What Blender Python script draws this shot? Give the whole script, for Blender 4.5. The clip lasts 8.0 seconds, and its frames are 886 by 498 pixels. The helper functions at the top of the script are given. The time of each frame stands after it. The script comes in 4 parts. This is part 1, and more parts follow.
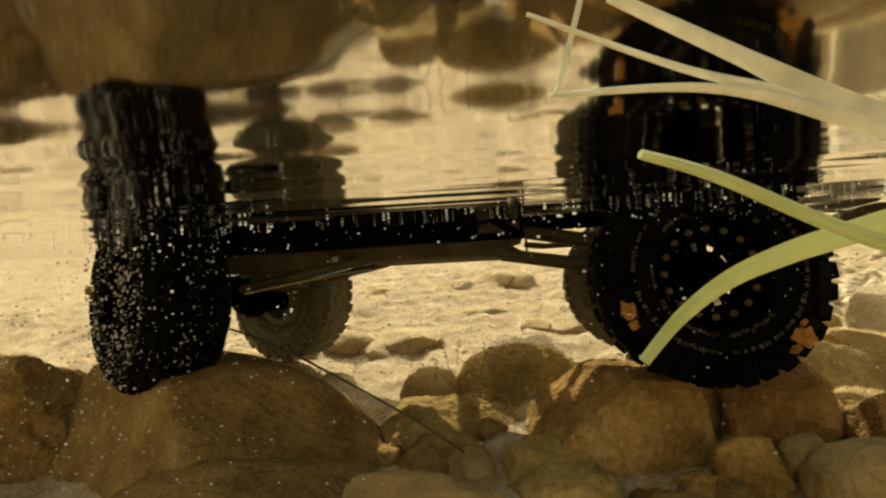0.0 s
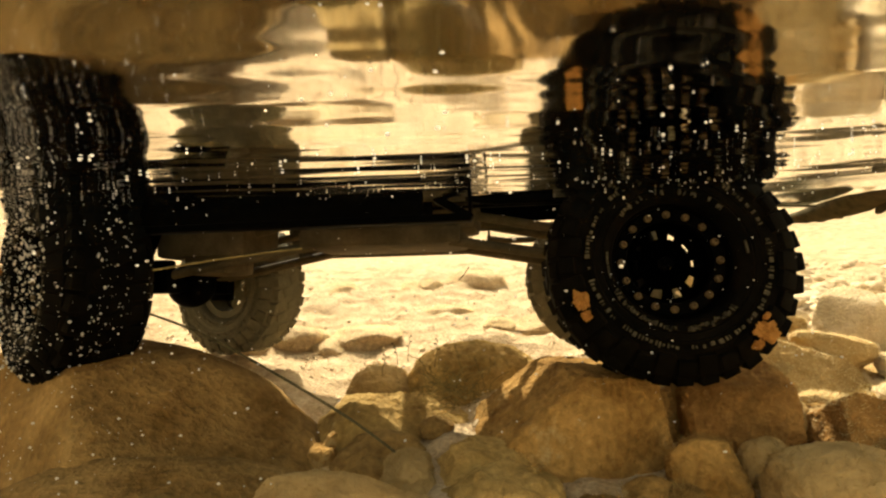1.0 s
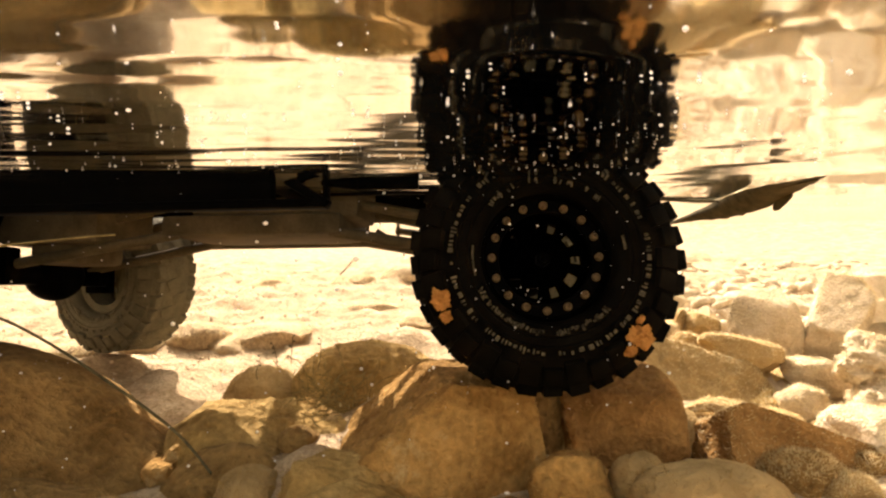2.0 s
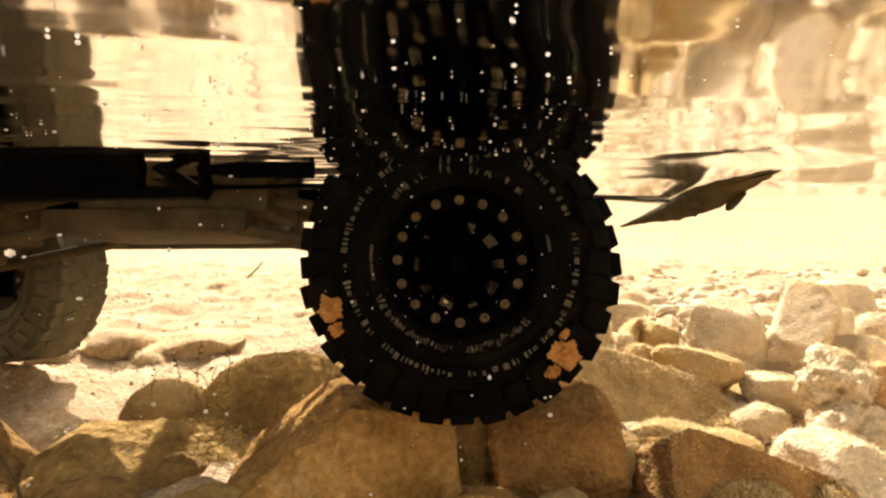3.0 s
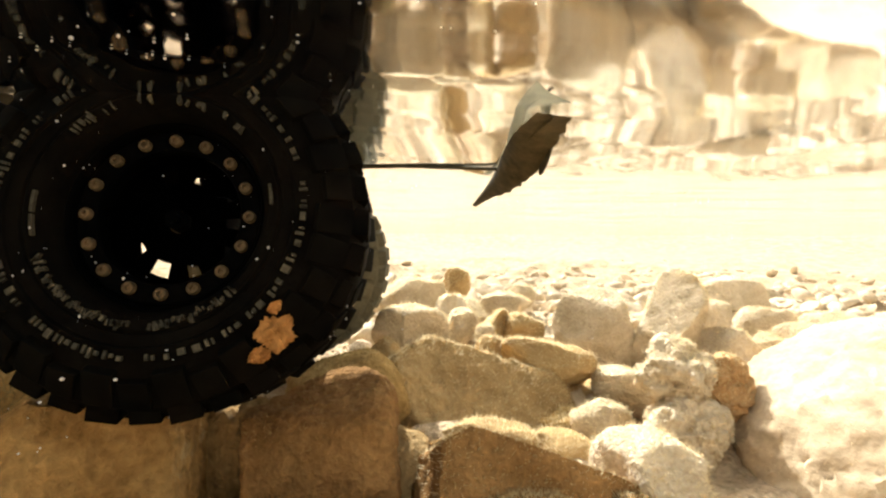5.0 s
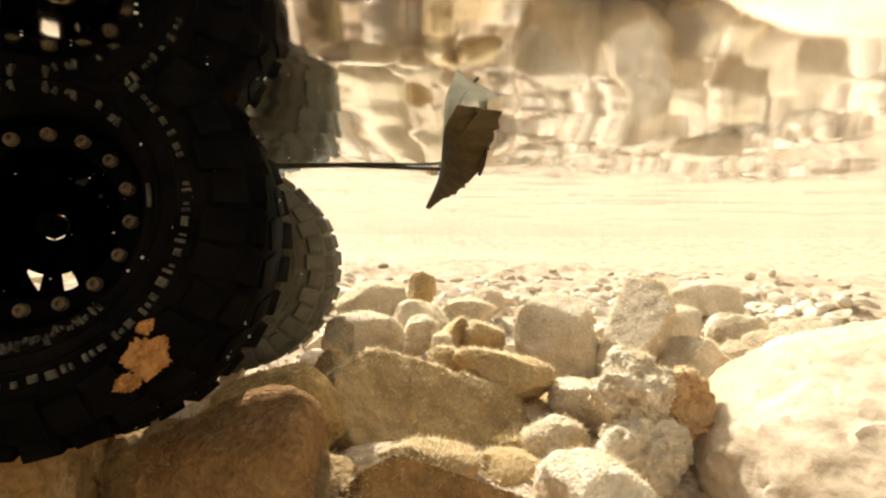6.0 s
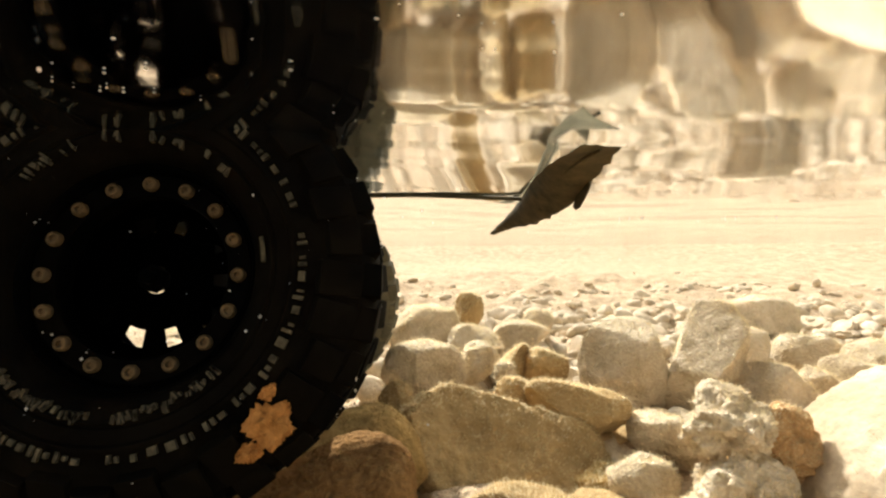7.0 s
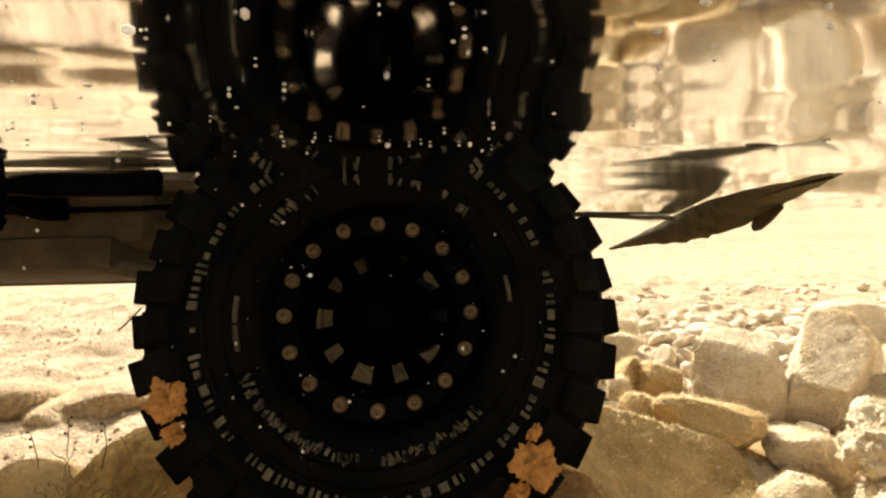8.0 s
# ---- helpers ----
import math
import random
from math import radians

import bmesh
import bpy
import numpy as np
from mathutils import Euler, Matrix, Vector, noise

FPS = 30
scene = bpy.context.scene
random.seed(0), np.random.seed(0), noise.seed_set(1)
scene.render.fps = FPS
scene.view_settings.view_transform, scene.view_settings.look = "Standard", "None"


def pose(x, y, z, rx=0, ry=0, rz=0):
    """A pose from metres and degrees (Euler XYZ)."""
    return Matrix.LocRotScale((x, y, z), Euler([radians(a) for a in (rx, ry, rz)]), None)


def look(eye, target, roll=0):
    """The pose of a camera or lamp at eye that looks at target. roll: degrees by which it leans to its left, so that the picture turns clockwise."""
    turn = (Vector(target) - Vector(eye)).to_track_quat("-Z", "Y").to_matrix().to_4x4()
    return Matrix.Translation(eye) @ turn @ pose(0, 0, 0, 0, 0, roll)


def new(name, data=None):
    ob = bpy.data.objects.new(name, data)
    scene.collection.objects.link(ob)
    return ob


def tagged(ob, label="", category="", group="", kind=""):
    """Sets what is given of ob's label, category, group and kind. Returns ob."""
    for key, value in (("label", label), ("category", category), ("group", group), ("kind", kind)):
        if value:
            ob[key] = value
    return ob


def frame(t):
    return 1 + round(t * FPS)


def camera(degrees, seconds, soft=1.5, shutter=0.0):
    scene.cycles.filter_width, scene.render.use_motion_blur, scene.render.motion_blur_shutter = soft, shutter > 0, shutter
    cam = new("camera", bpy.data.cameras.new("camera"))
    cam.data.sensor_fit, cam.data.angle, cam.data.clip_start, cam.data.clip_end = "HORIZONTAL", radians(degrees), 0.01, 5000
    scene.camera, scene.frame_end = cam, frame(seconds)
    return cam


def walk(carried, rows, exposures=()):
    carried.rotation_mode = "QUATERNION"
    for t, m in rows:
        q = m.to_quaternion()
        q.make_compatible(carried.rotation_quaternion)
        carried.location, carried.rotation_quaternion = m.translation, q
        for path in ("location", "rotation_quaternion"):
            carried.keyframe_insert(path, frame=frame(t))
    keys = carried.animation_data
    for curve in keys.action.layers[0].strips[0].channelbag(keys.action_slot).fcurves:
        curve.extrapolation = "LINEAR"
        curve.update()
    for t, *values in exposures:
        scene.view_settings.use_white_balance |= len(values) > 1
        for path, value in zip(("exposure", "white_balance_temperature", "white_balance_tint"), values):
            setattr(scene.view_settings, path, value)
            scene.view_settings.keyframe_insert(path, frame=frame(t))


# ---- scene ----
cam = camera(81.0, 8.0, soft=2.3)
PATH = [
    (0, (0.0013, -0.0003, 0.0876), (0.0092, 1.9988, 0.0310), -3.65),
    (0.5, (-0.0002, 0.0082, 0.0797), (0.0277, 2.0070, 0.0147), -3.82),
    (1, (0.0209, 0.0220, 0.0734), (0.0996, 2.0202, 0.0411), -2.12),
    (1.5, (0.0480, 0.0360, 0.0710), (0.2061, 2.0293, 0.0293), -1.66),
    (2, (0.0734, 0.0474, 0.0700), (0.2663, 2.0373, 0.0148), -1.00),
    (3.5, (0.1231, 0.0870, 0.0627), (0.4227, 2.0642, 0.0309), -0.08),
    (4, (0.1430, 0.0907, 0.0565), (0.4878, 2.0604, 0.0169), 0.29),
    (4.5, (0.1668, 0.0932, 0.0547), (0.5478, 2.0564, 0.0297), 0.35),
    (5, (0.1852, 0.1006, 0.0526), (0.5940, 2.0582, 0.0295), 0.71),
    (6.3, (0.2104, 0.1174, 0.0579), (0.6692, 2.0640, 0.0408), 0.75),
    (6.5, (0.2077, 0.1204, 0.0617), (0.6648, 2.0675, 0.0534), 0.54),
    (7, (0.1848, 0.1273, 0.0648), (0.5772, 2.0884, 0.0779), -0.12),
    (7.5, (0.1588, 0.1311, 0.0699), (0.5180, 2.0985, 0.0900), -1.17),
    (8, (0.1345, 0.1356, 0.0736), (0.4462, 2.1110, 0.0969), -1.42),
]
EXPOSURES = [(0, 0.35, 5550, -8), (0.5, 0.55, 5700, -8), (1, 1.18, 5900, 2), (2, 1.5, 5650, 16), (3.5, 1.38, 5350, 14), (4.5, 1.48, 4850, 8), (5.2, 1.42, 4800, 8), (6.3, 1.05, 4800, 9), (7, 0.98, 4800, 8), (8, 1.22, 5000, 9)]
walk(cam, [(t, look(eye, target, roll)) for t, eye, target, roll in PATH], EXPOSURES)

WATER = 0.0938          # height of the water's surface

# ---- light: a high warm sun from behind the truck, and the sky ----
SUN_ELEVATION, SUN_AZIMUTH = radians(41), radians(-10)   # azimuth from +y towards +x
world = bpy.data.worlds.new("world")
scene.world = world
world.use_nodes = True
wn = world.node_tree.nodes
sky = wn.new("ShaderNodeTexSky")
sky.sky_type = 'NISHITA'
sky.sun_disc = False
sky.sun_elevation = SUN_ELEVATION
sky.sun_rotation = SUN_AZIMUTH
stain = wn.new("ShaderNodeMix")          # light through peaty water is warmer
stain.data_type, stain.blend_type = 'RGBA', 'MULTIPLY'
stain.inputs["Factor"].default_value = 1.0
stain.inputs["B"].default_value = (1.0, 0.755, 0.43, 1)
world.node_tree.links.new(sky.outputs[0], stain.inputs["A"])
world.node_tree.links.new(stain.outputs["Result"], wn["Background"].inputs[0])
wn["Background"].inputs[1].default_value = 0.17
to_sun = Vector((math.sin(SUN_AZIMUTH) * math.cos(SUN_ELEVATION), math.cos(SUN_AZIMUTH) * math.cos(SUN_ELEVATION), math.sin(SUN_ELEVATION)))
sun = new("sun", bpy.data.lights.new("sun", 'SUN'))
sun.data.energy, sun.data.angle, sun.data.color = 4.3, radians(0.6), (1.0, 0.82, 0.61)
sun.matrix_world = look(to_sun * 10, (0, 0, 0))


# ---- materials ----
def material(name, dark, light, scale=60, rough=0.8, bump=0.3, fine=400, metal=0.0, spot=None, spots=0.0, depth=0.002, ior=1.12, grainy=0.3, shine=0.5):
    """A solid with two scales of mottling, fine relief and, if spot is given, patches of a second colour. ior: against water."""
    m = bpy.data.materials.new(name)
    m.use_nodes = True
    n, l = m.node_tree.nodes, m.node_tree.links
    b = n["Principled BSDF"]
    co = n.new("ShaderNodeTexCoord")
    info = n.new("ShaderNodeObjectInfo")
    shift = n.new("ShaderNodeVectorMath")
    shift.operation = 'ADD'
    l.new(co.outputs["Object"], shift.inputs[0])
    l.new(info.outputs["Random"], shift.inputs[1])
    big = n.new("ShaderNodeTexNoise")
    big.inputs["Scale"].default_value, big.inputs["Detail"].default_value, big.inputs["Roughness"].default_value = scale, 6, 0.62
    small = n.new("ShaderNodeTexNoise")
    small.inputs["Scale"].default_value, small.inputs["Detail"].default_value = fine, 4
    for t in (big, small):
        l.new(shift.outputs[0], t.inputs["Vector"])
    ramp = n.new("ShaderNodeValToRGB")
    ramp.color_ramp.elements[0].color, ramp.color_ramp.elements[1].color = (*dark, 1), (*light, 1)
    ramp.color_ramp.elements[0].position, ramp.color_ramp.elements[1].position = 0.3, 0.7
    l.new(big.outputs["Fac"], ramp.inputs["Fac"])
    grain = n.new("ShaderNodeMix")
    grain.data_type, grain.blend_type = 'RGBA', 'OVERLAY'
    grain.inputs["Factor"].default_value = grainy
    l.new(ramp.outputs["Color"], grain.inputs["A"])
    l.new(small.outputs["Fac"], grain.inputs["B"])
    colour = grain.outputs["Result"]
    if spot:
        patch = n.new("ShaderNodeTexNoise")
        patch.inputs["Scale"].default_value, patch.inputs["Detail"].default_value = scale * 0.7, 9
        patch.inputs["Roughness"].default_value = 0.7
        off = n.new("ShaderNodeVectorMath")
        off.operation = 'ADD'
        off.inputs[1].default_value = (3.1, 7.7, 1.3)
        l.new(shift.outputs[0], off.inputs[0])
        l.new(off.outputs[0], patch.inputs["Vector"])
        step = n.new("ShaderNodeMapRange")
        step.inputs["From Min"].default_value, step.inputs["From Max"].default_value = 0.62 - spots * 0.2, 0.7 - spots * 0.2
        l.new(patch.outputs["Fac"], step.inputs["Value"])
        mix = n.new("ShaderNodeMix")
        mix.data_type = 'RGBA'
        mix.inputs["B"].default_value = (*spot, 1)
        l.new(step.outputs[0], mix.inputs["Factor"])
        l.new(colour, mix.inputs["A"])
        colour = mix.outputs["Result"]
    l.new(colour, b.inputs["Base Color"])
    b.inputs["Roughness"].default_value, b.inputs["Metallic"].default_value, b.inputs["IOR"].default_value = rough, metal, ior
    b.inputs["Specular IOR Level"].default_value = shine
    if bump:
        add = n.new("ShaderNodeMath")
        add.operation = 'MULTIPLY_ADD'
        add.inputs[1].default_value = 0.4
        l.new(small.outputs["Fac"], add.inputs[0])
        l.new(big.outputs["Fac"], add.inputs[2])
        bp = n.new("ShaderNodeBump")
        bp.inputs["Strength"].default_value, bp.inputs["Distance"].default_value = bump, depth
        l.new(add.outputs[0], bp.inputs["Height"])
        l.new(bp.outputs[0], b.inputs["Normal"])
    return m


SILT = material("silt", (0.36, 0.25, 0.125), (0.62, 0.475, 0.285), 42, 0.95, 1.0, 420, depth=0.007, spot=(0.26, 0.19, 0.09), spots=0.0, grainy=0.55)
STONE = material("pale_stone", (0.42, 0.315, 0.165), (0.78, 0.65, 0.43), 34, 0.9, 1.0, 620, depth=0.006, spot=(0.33, 0.24, 0.12), spots=0.1, grainy=0.3)
BROWN = material("brown_stone", (0.18, 0.092, 0.020), (0.44, 0.26, 0.075), 42, 0.9, 1.0, 300, depth=0.007, spot=(0.43, 0.30, 0.12), spots=0.12, grainy=0.55)
RUSSET = material("russet_stone", (0.148, 0.074, 0.018), (0.35, 0.192, 0.058), 42, 0.9, 1.0, 420, depth=0.006, spot=(0.42, 0.27, 0.10), spots=-0.05, grainy=0.4)
UMBER = material("dark_brown_stone", (0.145, 0.080, 0.020), (0.34, 0.21, 0.068), 30, 0.9, 1.0, 260, depth=0.008, spot=(0.34, 0.24, 0.10), spots=0.05, grainy=0.5)
OLIVE = material("silted_stone", (0.20, 0.118, 0.030), (0.50, 0.335, 0.110), 32, 0.92, 1.0, 260, depth=0.006, spot=(0.14, 0.085, 0.028), spots=0.15, grainy=0.5)
SMOOTH = material("water_worn_stone", (0.38, 0.275, 0.145), (0.58, 0.455, 0.275), 22, 0.9, 0.5, 300, depth=0.003, spot=(0.20, 0.14, 0.07), spots=-0.22, grainy=0.3)
PEBBLE = material("pale_pebbles", (0.42, 0.32, 0.18), (0.74, 0.61, 0.40), 60, 0.92, 0.8, 700, depth=0.003, grainy=0.3)
TAUPE = material("grey_brown_stone", (0.23, 0.145, 0.050), (0.47, 0.325, 0.13), 32, 0.92, 0.8, 420, depth=0.004, spot=(0.20, 0.130, 0.045), spots=0.05, grainy=0.16)
RUST = material("rust_stone", (0.30, 0.16, 0.050), (0.56, 0.36, 0.15), 90, 0.92, 1.0, 500, depth=0.004, grainy=0.5)
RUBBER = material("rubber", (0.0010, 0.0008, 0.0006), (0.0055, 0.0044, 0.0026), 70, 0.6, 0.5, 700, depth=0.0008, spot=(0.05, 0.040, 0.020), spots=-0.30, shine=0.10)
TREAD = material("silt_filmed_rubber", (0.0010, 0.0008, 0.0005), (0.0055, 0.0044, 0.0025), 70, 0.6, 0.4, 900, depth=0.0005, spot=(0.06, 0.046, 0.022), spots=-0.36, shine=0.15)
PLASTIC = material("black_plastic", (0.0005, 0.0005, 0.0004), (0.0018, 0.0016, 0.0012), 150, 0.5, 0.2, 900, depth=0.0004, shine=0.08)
# far wheels: the water's haze is put into this paler colour
HAZED = material("hazed_rubber", (0.085, 0.074, 0.043), (0.14, 0.12, 0.07), 60, 0.9, 0.4, 600, depth=0.0006, spot=(0.17, 0.14, 0.08), spots=-0.2)
# rubber lightened for dust and for the light that raised marks catch
GLINT = material("dusty_glint_rubber", (0.004, 0.0034, 0.0023), (0.100, 0.083, 0.050), 260, 0.6, 0.2, 1500, depth=0.0003)
# plastic paled in colour for the water's haze under and beyond the truck
BELLY = material("hazed_plastic", (0.050, 0.039, 0.020), (0.098, 0.076, 0.039), 60, 0.7, 0.3, 900, depth=0.0004, spot=(0.14, 0.105, 0.05), spots=-0.2)
STEEL = material("silted_bolt_steel", (0.055, 0.037, 0.016), (0.14, 0.095, 0.045), 500, 0.6, 0.2, 1500, metal=0.3, depth=0.0002)
MUD = material("orange_mud", (0.20, 0.085, 0.014), (0.40, 0.19, 0.045), 250, 0.9, 0.6, 1500, depth=0.0008)
PAINT = material("body_paint", (0.10, 0.10, 0.09), (0.14, 0.14, 0.13), 20, 0.35, 0.0, ior=1.45)
LEAF = material("dead_leaf", (0.045, 0.036, 0.015), (0.12, 0.095, 0.042), 160, 0.7, 0.4, 900, depth=0.0006)
BLADE = material("grass_blade", (0.34, 0.35, 0.17), (0.70, 0.69, 0.46), 60, 0.28, 0.3, 500, depth=0.0004)
# grass stems whose paleness is strong sunlight put into the colour
SUNLIT = material("sunlit_grass", (0.45, 0.43, 0.30), (0.78, 0.75, 0.60), 300, 0.5, 0.2, 1500, depth=0.0002)
MOSS = material("water_moss", (0.10, 0.075, 0.025), (0.26, 0.19, 0.07), 150, 0.9, 0.2, 900)
SPECK = material("pale_silt_specks", (0.45, 0.42, 0.36), (0.88, 0.85, 0.78), 400, 0.4, 0.0)

WATERMAT = bpy.data.materials.new("water")
WATERMAT.use_nodes = True
wm = WATERMAT.node_tree
wm.nodes.clear()
wout, wglass, wbump = wm.nodes.new("ShaderNodeOutputMaterial"), wm.nodes.new("ShaderNodeBsdfGlass"), wm.nodes.new("ShaderNodeBump")
wco, wmap, wnoise = wm.nodes.new("ShaderNodeTexCoord"), wm.nodes.new("ShaderNodeMapping"), wm.nodes.new("ShaderNodeTexNoise")
wglass.inputs["IOR"].default_value, wglass.inputs["Roughness"].default_value = 1.33, 0.012
wglass.inputs["Color"].default_value = (1, 1, 1, 1)
wmap.inputs["Scale"].default_value = (0.95, 1.15, 1.0)
wmap.inputs["Rotation"].default_value = (0, 0, radians(-22))
wnoise.inputs["Scale"].default_value, wnoise.inputs["Detail"].default_value, wnoise.inputs["Roughness"].default_value = 8.0, 1.6, 0.42
wbump.inputs["Strength"].default_value, wbump.inputs["Distance"].default_value = 1.0, 0.0060
wm.links.new(wco.outputs["Object"], wmap.inputs[0])
wm.links.new(wmap.outputs[0], wnoise.inputs["Vector"])
wmap2, wnoise2, wadd = wm.nodes.new("ShaderNodeMapping"), wm.nodes.new("ShaderNodeTexNoise"), wm.nodes.new("ShaderNodeMath")
wmap2.inputs["Scale"].default_value = (0.45, 2.2, 1.0)
wnoise2.inputs["Scale"].default_value, wnoise2.inputs["Detail"].default_value = 44, 0.5
wadd.operation = 'MULTIPLY_ADD'
# short ripples where the grass breaks the current, dying out into smooth swell beside the truck
wplace, wcalm, wrough = wm.nodes.new("ShaderNodeSeparateXYZ"), wm.nodes.new("ShaderNodeMapRange"), wm.nodes.new("ShaderNodeMapRange")
for node, near, far in ((wcalm, 0.060, 0.014), (wrough, 0.06, 0.075)):
    node.inputs["From Min"].default_value, node.inputs["From Max"].default_value = 0.02, 0.24
    node.inputs["To Min"].default_value, node.inputs["To Max"].default_value = near, far
    wm.links.new(wplace.outputs["X"], node.inputs["Value"])
wm.links.new(wco.outputs["Object"], wplace.inputs[0])
wm.links.new(wcalm.outputs[0], wadd.inputs[1])
wm.links.new(wrough.outputs[0], wglass.inputs["Roughness"])
wm.links.new(wco.outputs["Object"], wmap2.inputs[0])
wm.links.new(wmap2.outputs[0], wnoise2.inputs["Vector"])
wm.links.new(wnoise2.outputs["Fac"], wadd.inputs[0])
wm.links.new(wnoise.outputs["Fac"], wadd.inputs[2])
wm.links.new(wadd.outputs[0], wbump.inputs["Height"])
wm.links.new(wbump.outputs[0], wglass.inputs["Normal"])
wm.links.new(wglass.outputs[0], wout.inputs[0])


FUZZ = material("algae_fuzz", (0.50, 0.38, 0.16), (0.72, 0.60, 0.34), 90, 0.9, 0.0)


def lets_light_through(mat, colour, share):
    """Thin stuff: part of the light from behind comes out in front."""
    tree = mat.node_tree
    glow, blend = tree.nodes.new("ShaderNodeBsdfTranslucent"), tree.nodes.new("ShaderNodeMixShader")
    glow.inputs["Color"].default_value = (*colour, 1)
    blend.inputs[0].default_value = share
    out = [n for n in tree.nodes if n.type == 'OUTPUT_MATERIAL'][0]
    tree.links.new(out.inputs[0].links[0].from_socket, blend.inputs[1])
    tree.links.new(glow.outputs[0], blend.inputs[2])
    tree.links.new(blend.outputs[0], out.inputs[0])


lets_light_through(FUZZ, (0.80, 0.66, 0.36), 0.65)
lets_light_through(SPECK, (0.92, 0.90, 0.86), 0.5)
lets_light_through(BLADE, (0.60, 0.62, 0.28), 0.45)
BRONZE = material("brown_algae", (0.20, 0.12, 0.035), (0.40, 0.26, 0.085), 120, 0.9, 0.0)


# ---- builders ----
def mesh_of(name, bm, mat, smooth=True):
    me = bpy.data.meshes.new(name)
    bmesh.ops.recalc_face_normals(bm, faces=bm.faces)
    bm.to_mesh(me)
    bm.free()
    me.materials.append(mat)
    if smooth:
        me.shade_smooth()
        me.set_sharp_from_angle(angle=radians(38))
    return me


def thing(name, bm, mat, label="", category="", group="", kind="", m=None, smooth=True):
    ob = new(name, mesh_of(name, bm, mat, smooth) if not isinstance(bm, bpy.types.Mesh) else bm)
    if m is not None:
        ob.matrix_world = m
    return tagged(ob, label, category, group, kind)


def part(name, bm, mat, parent, label="", m=None, smooth=True):
    ob = new(name, bm if isinstance(bm, bpy.types.Mesh) else mesh_of(name, bm, mat, smooth))
    ob.parent = parent
    if m is not None:
        ob.matrix_basis = m
    return tagged(ob, label)


def box(bm, centre, size, m=None, bevel=0.0):
    """Adds a box, bevelled where asked."""
    made = bmesh.ops.create_cube(bm, size=1.0)["verts"]
    for v in made:
        v.co = Vector((v.co.x * size[0], v.co.y * size[1], v.co.z * size[2]))
    if bevel:
        edges = list({e for v in made for e in v.link_edges})
        made = list({v for f in bmesh.ops.bevel(bm, geom=edges, offset=bevel, segments=2, affect='EDGES', profile=0.6)["faces"] for v in f.verts} | {v for v in made if v.is_valid})
    for v in made:
        v.co = v.co + Vector(centre)
        if m is not None:
            v.co = m @ v.co
    return made


def rod(bm, a, b, r, r2=None, sides=14):
    """Adds a closed rod from a to b."""
    a, b = Vector(a), Vector(b)
    turn = (b - a).to_track_quat('Z', 'Y').to_matrix().to_4x4()
    bmesh.ops.create_cone(bm, cap_ends=True, segments=sides, radius1=r, radius2=r if r2 is None else r2, depth=(b - a).length,
                          matrix=Matrix.Translation((a + b) / 2) @ turn)


def lathe(bm, profile, steps=96, closed=True):
    """Turns (radius, along) points round the local y axis."""
    rings = []
    for k in range(steps):
        a = 2 * math.pi * k / steps
        rings.append([bm.verts.new((r * math.cos(a), y, r * math.sin(a))) for r, y in profile])
    n = len(profile)
    for k in range(steps):
        p, q = rings[k], rings[(k + 1) % steps]
        for i in range(n if closed else n - 1):
            j = (i + 1) % n
            bm.faces.new((p[i], p[j], q[j], q[i]))
# ---- the stream: bed, bank and water ----
def bed_height(x, y):
    d = math.hypot(x - 0.1, y - 0.35)
    z = -0.042 + 0.014 * min(1.0, max(0.0, (y - 0.3) / 0.2)) + 0.03 * min(1.0, max(0.0, (y - 0.48) / 0.3))
    z += 0.03 * max(0.0, min(1.0, (d - 0.7) / 1.2))
    if d > 1.8:
        z += 0.35 * (1 - math.exp(-(d - 1.8) / 1.5))
    n = noise.noise(Vector((x * 9, y * 9, 0.3))) * 0.008 + max(0.0, noise.noise(Vector((x * 17, y * 17, 4.3)))) * 0.020 * max(0.0, min(1.0, (2.0 - d) / 0.6))
    if d < 1.5:
        n += (noise.noise(Vector((x * 48, y * 48, 8.3))) * 0.0050 + abs(noise.noise(Vector((x * 75, y * 75, 2.3)))) * 0.0048) * min(1.0, (1.5 - d) / 0.5)
    n += noise.noise(Vector((x * 1.3, y * 1.3, 6.1))) * 0.03 * max(0.0, min(1.0, d - 1.8))
    return z + n * (0.8 if d < 1.8 else min(4.0, 0.8 + (d - 1.8)))


def ground():
    near = np.arange(-0.62, 0.82, 0.0055)
    far = 0.82 * 1.16 ** np.arange(1, 40)
    xs = sorted([*(-far + 0.2), *near, *far])
    ys = sorted([*(-far + 0.2), *near, *np.arange(0.8275, 1.3, 0.012), *(far[far > 1.5])])
    verts = [(x, y, bed_height(x, y)) for y in ys for x in xs]
    w = len(xs)
    faces = [(j * w + i, j * w + i + 1, (j + 1) * w + i + 1, (j + 1) * w + i) for j in range(len(ys) - 1) for i in range(w - 1)]
    me = bpy.data.meshes.new("ground")
    me.from_pydata(verts, [], faces)
    me.materials.append(SILT)
    me.shade_smooth()
    return tagged(new("ground", me), "cream silty stream bed rising to a bank", "ground", kind="structure")


ground()
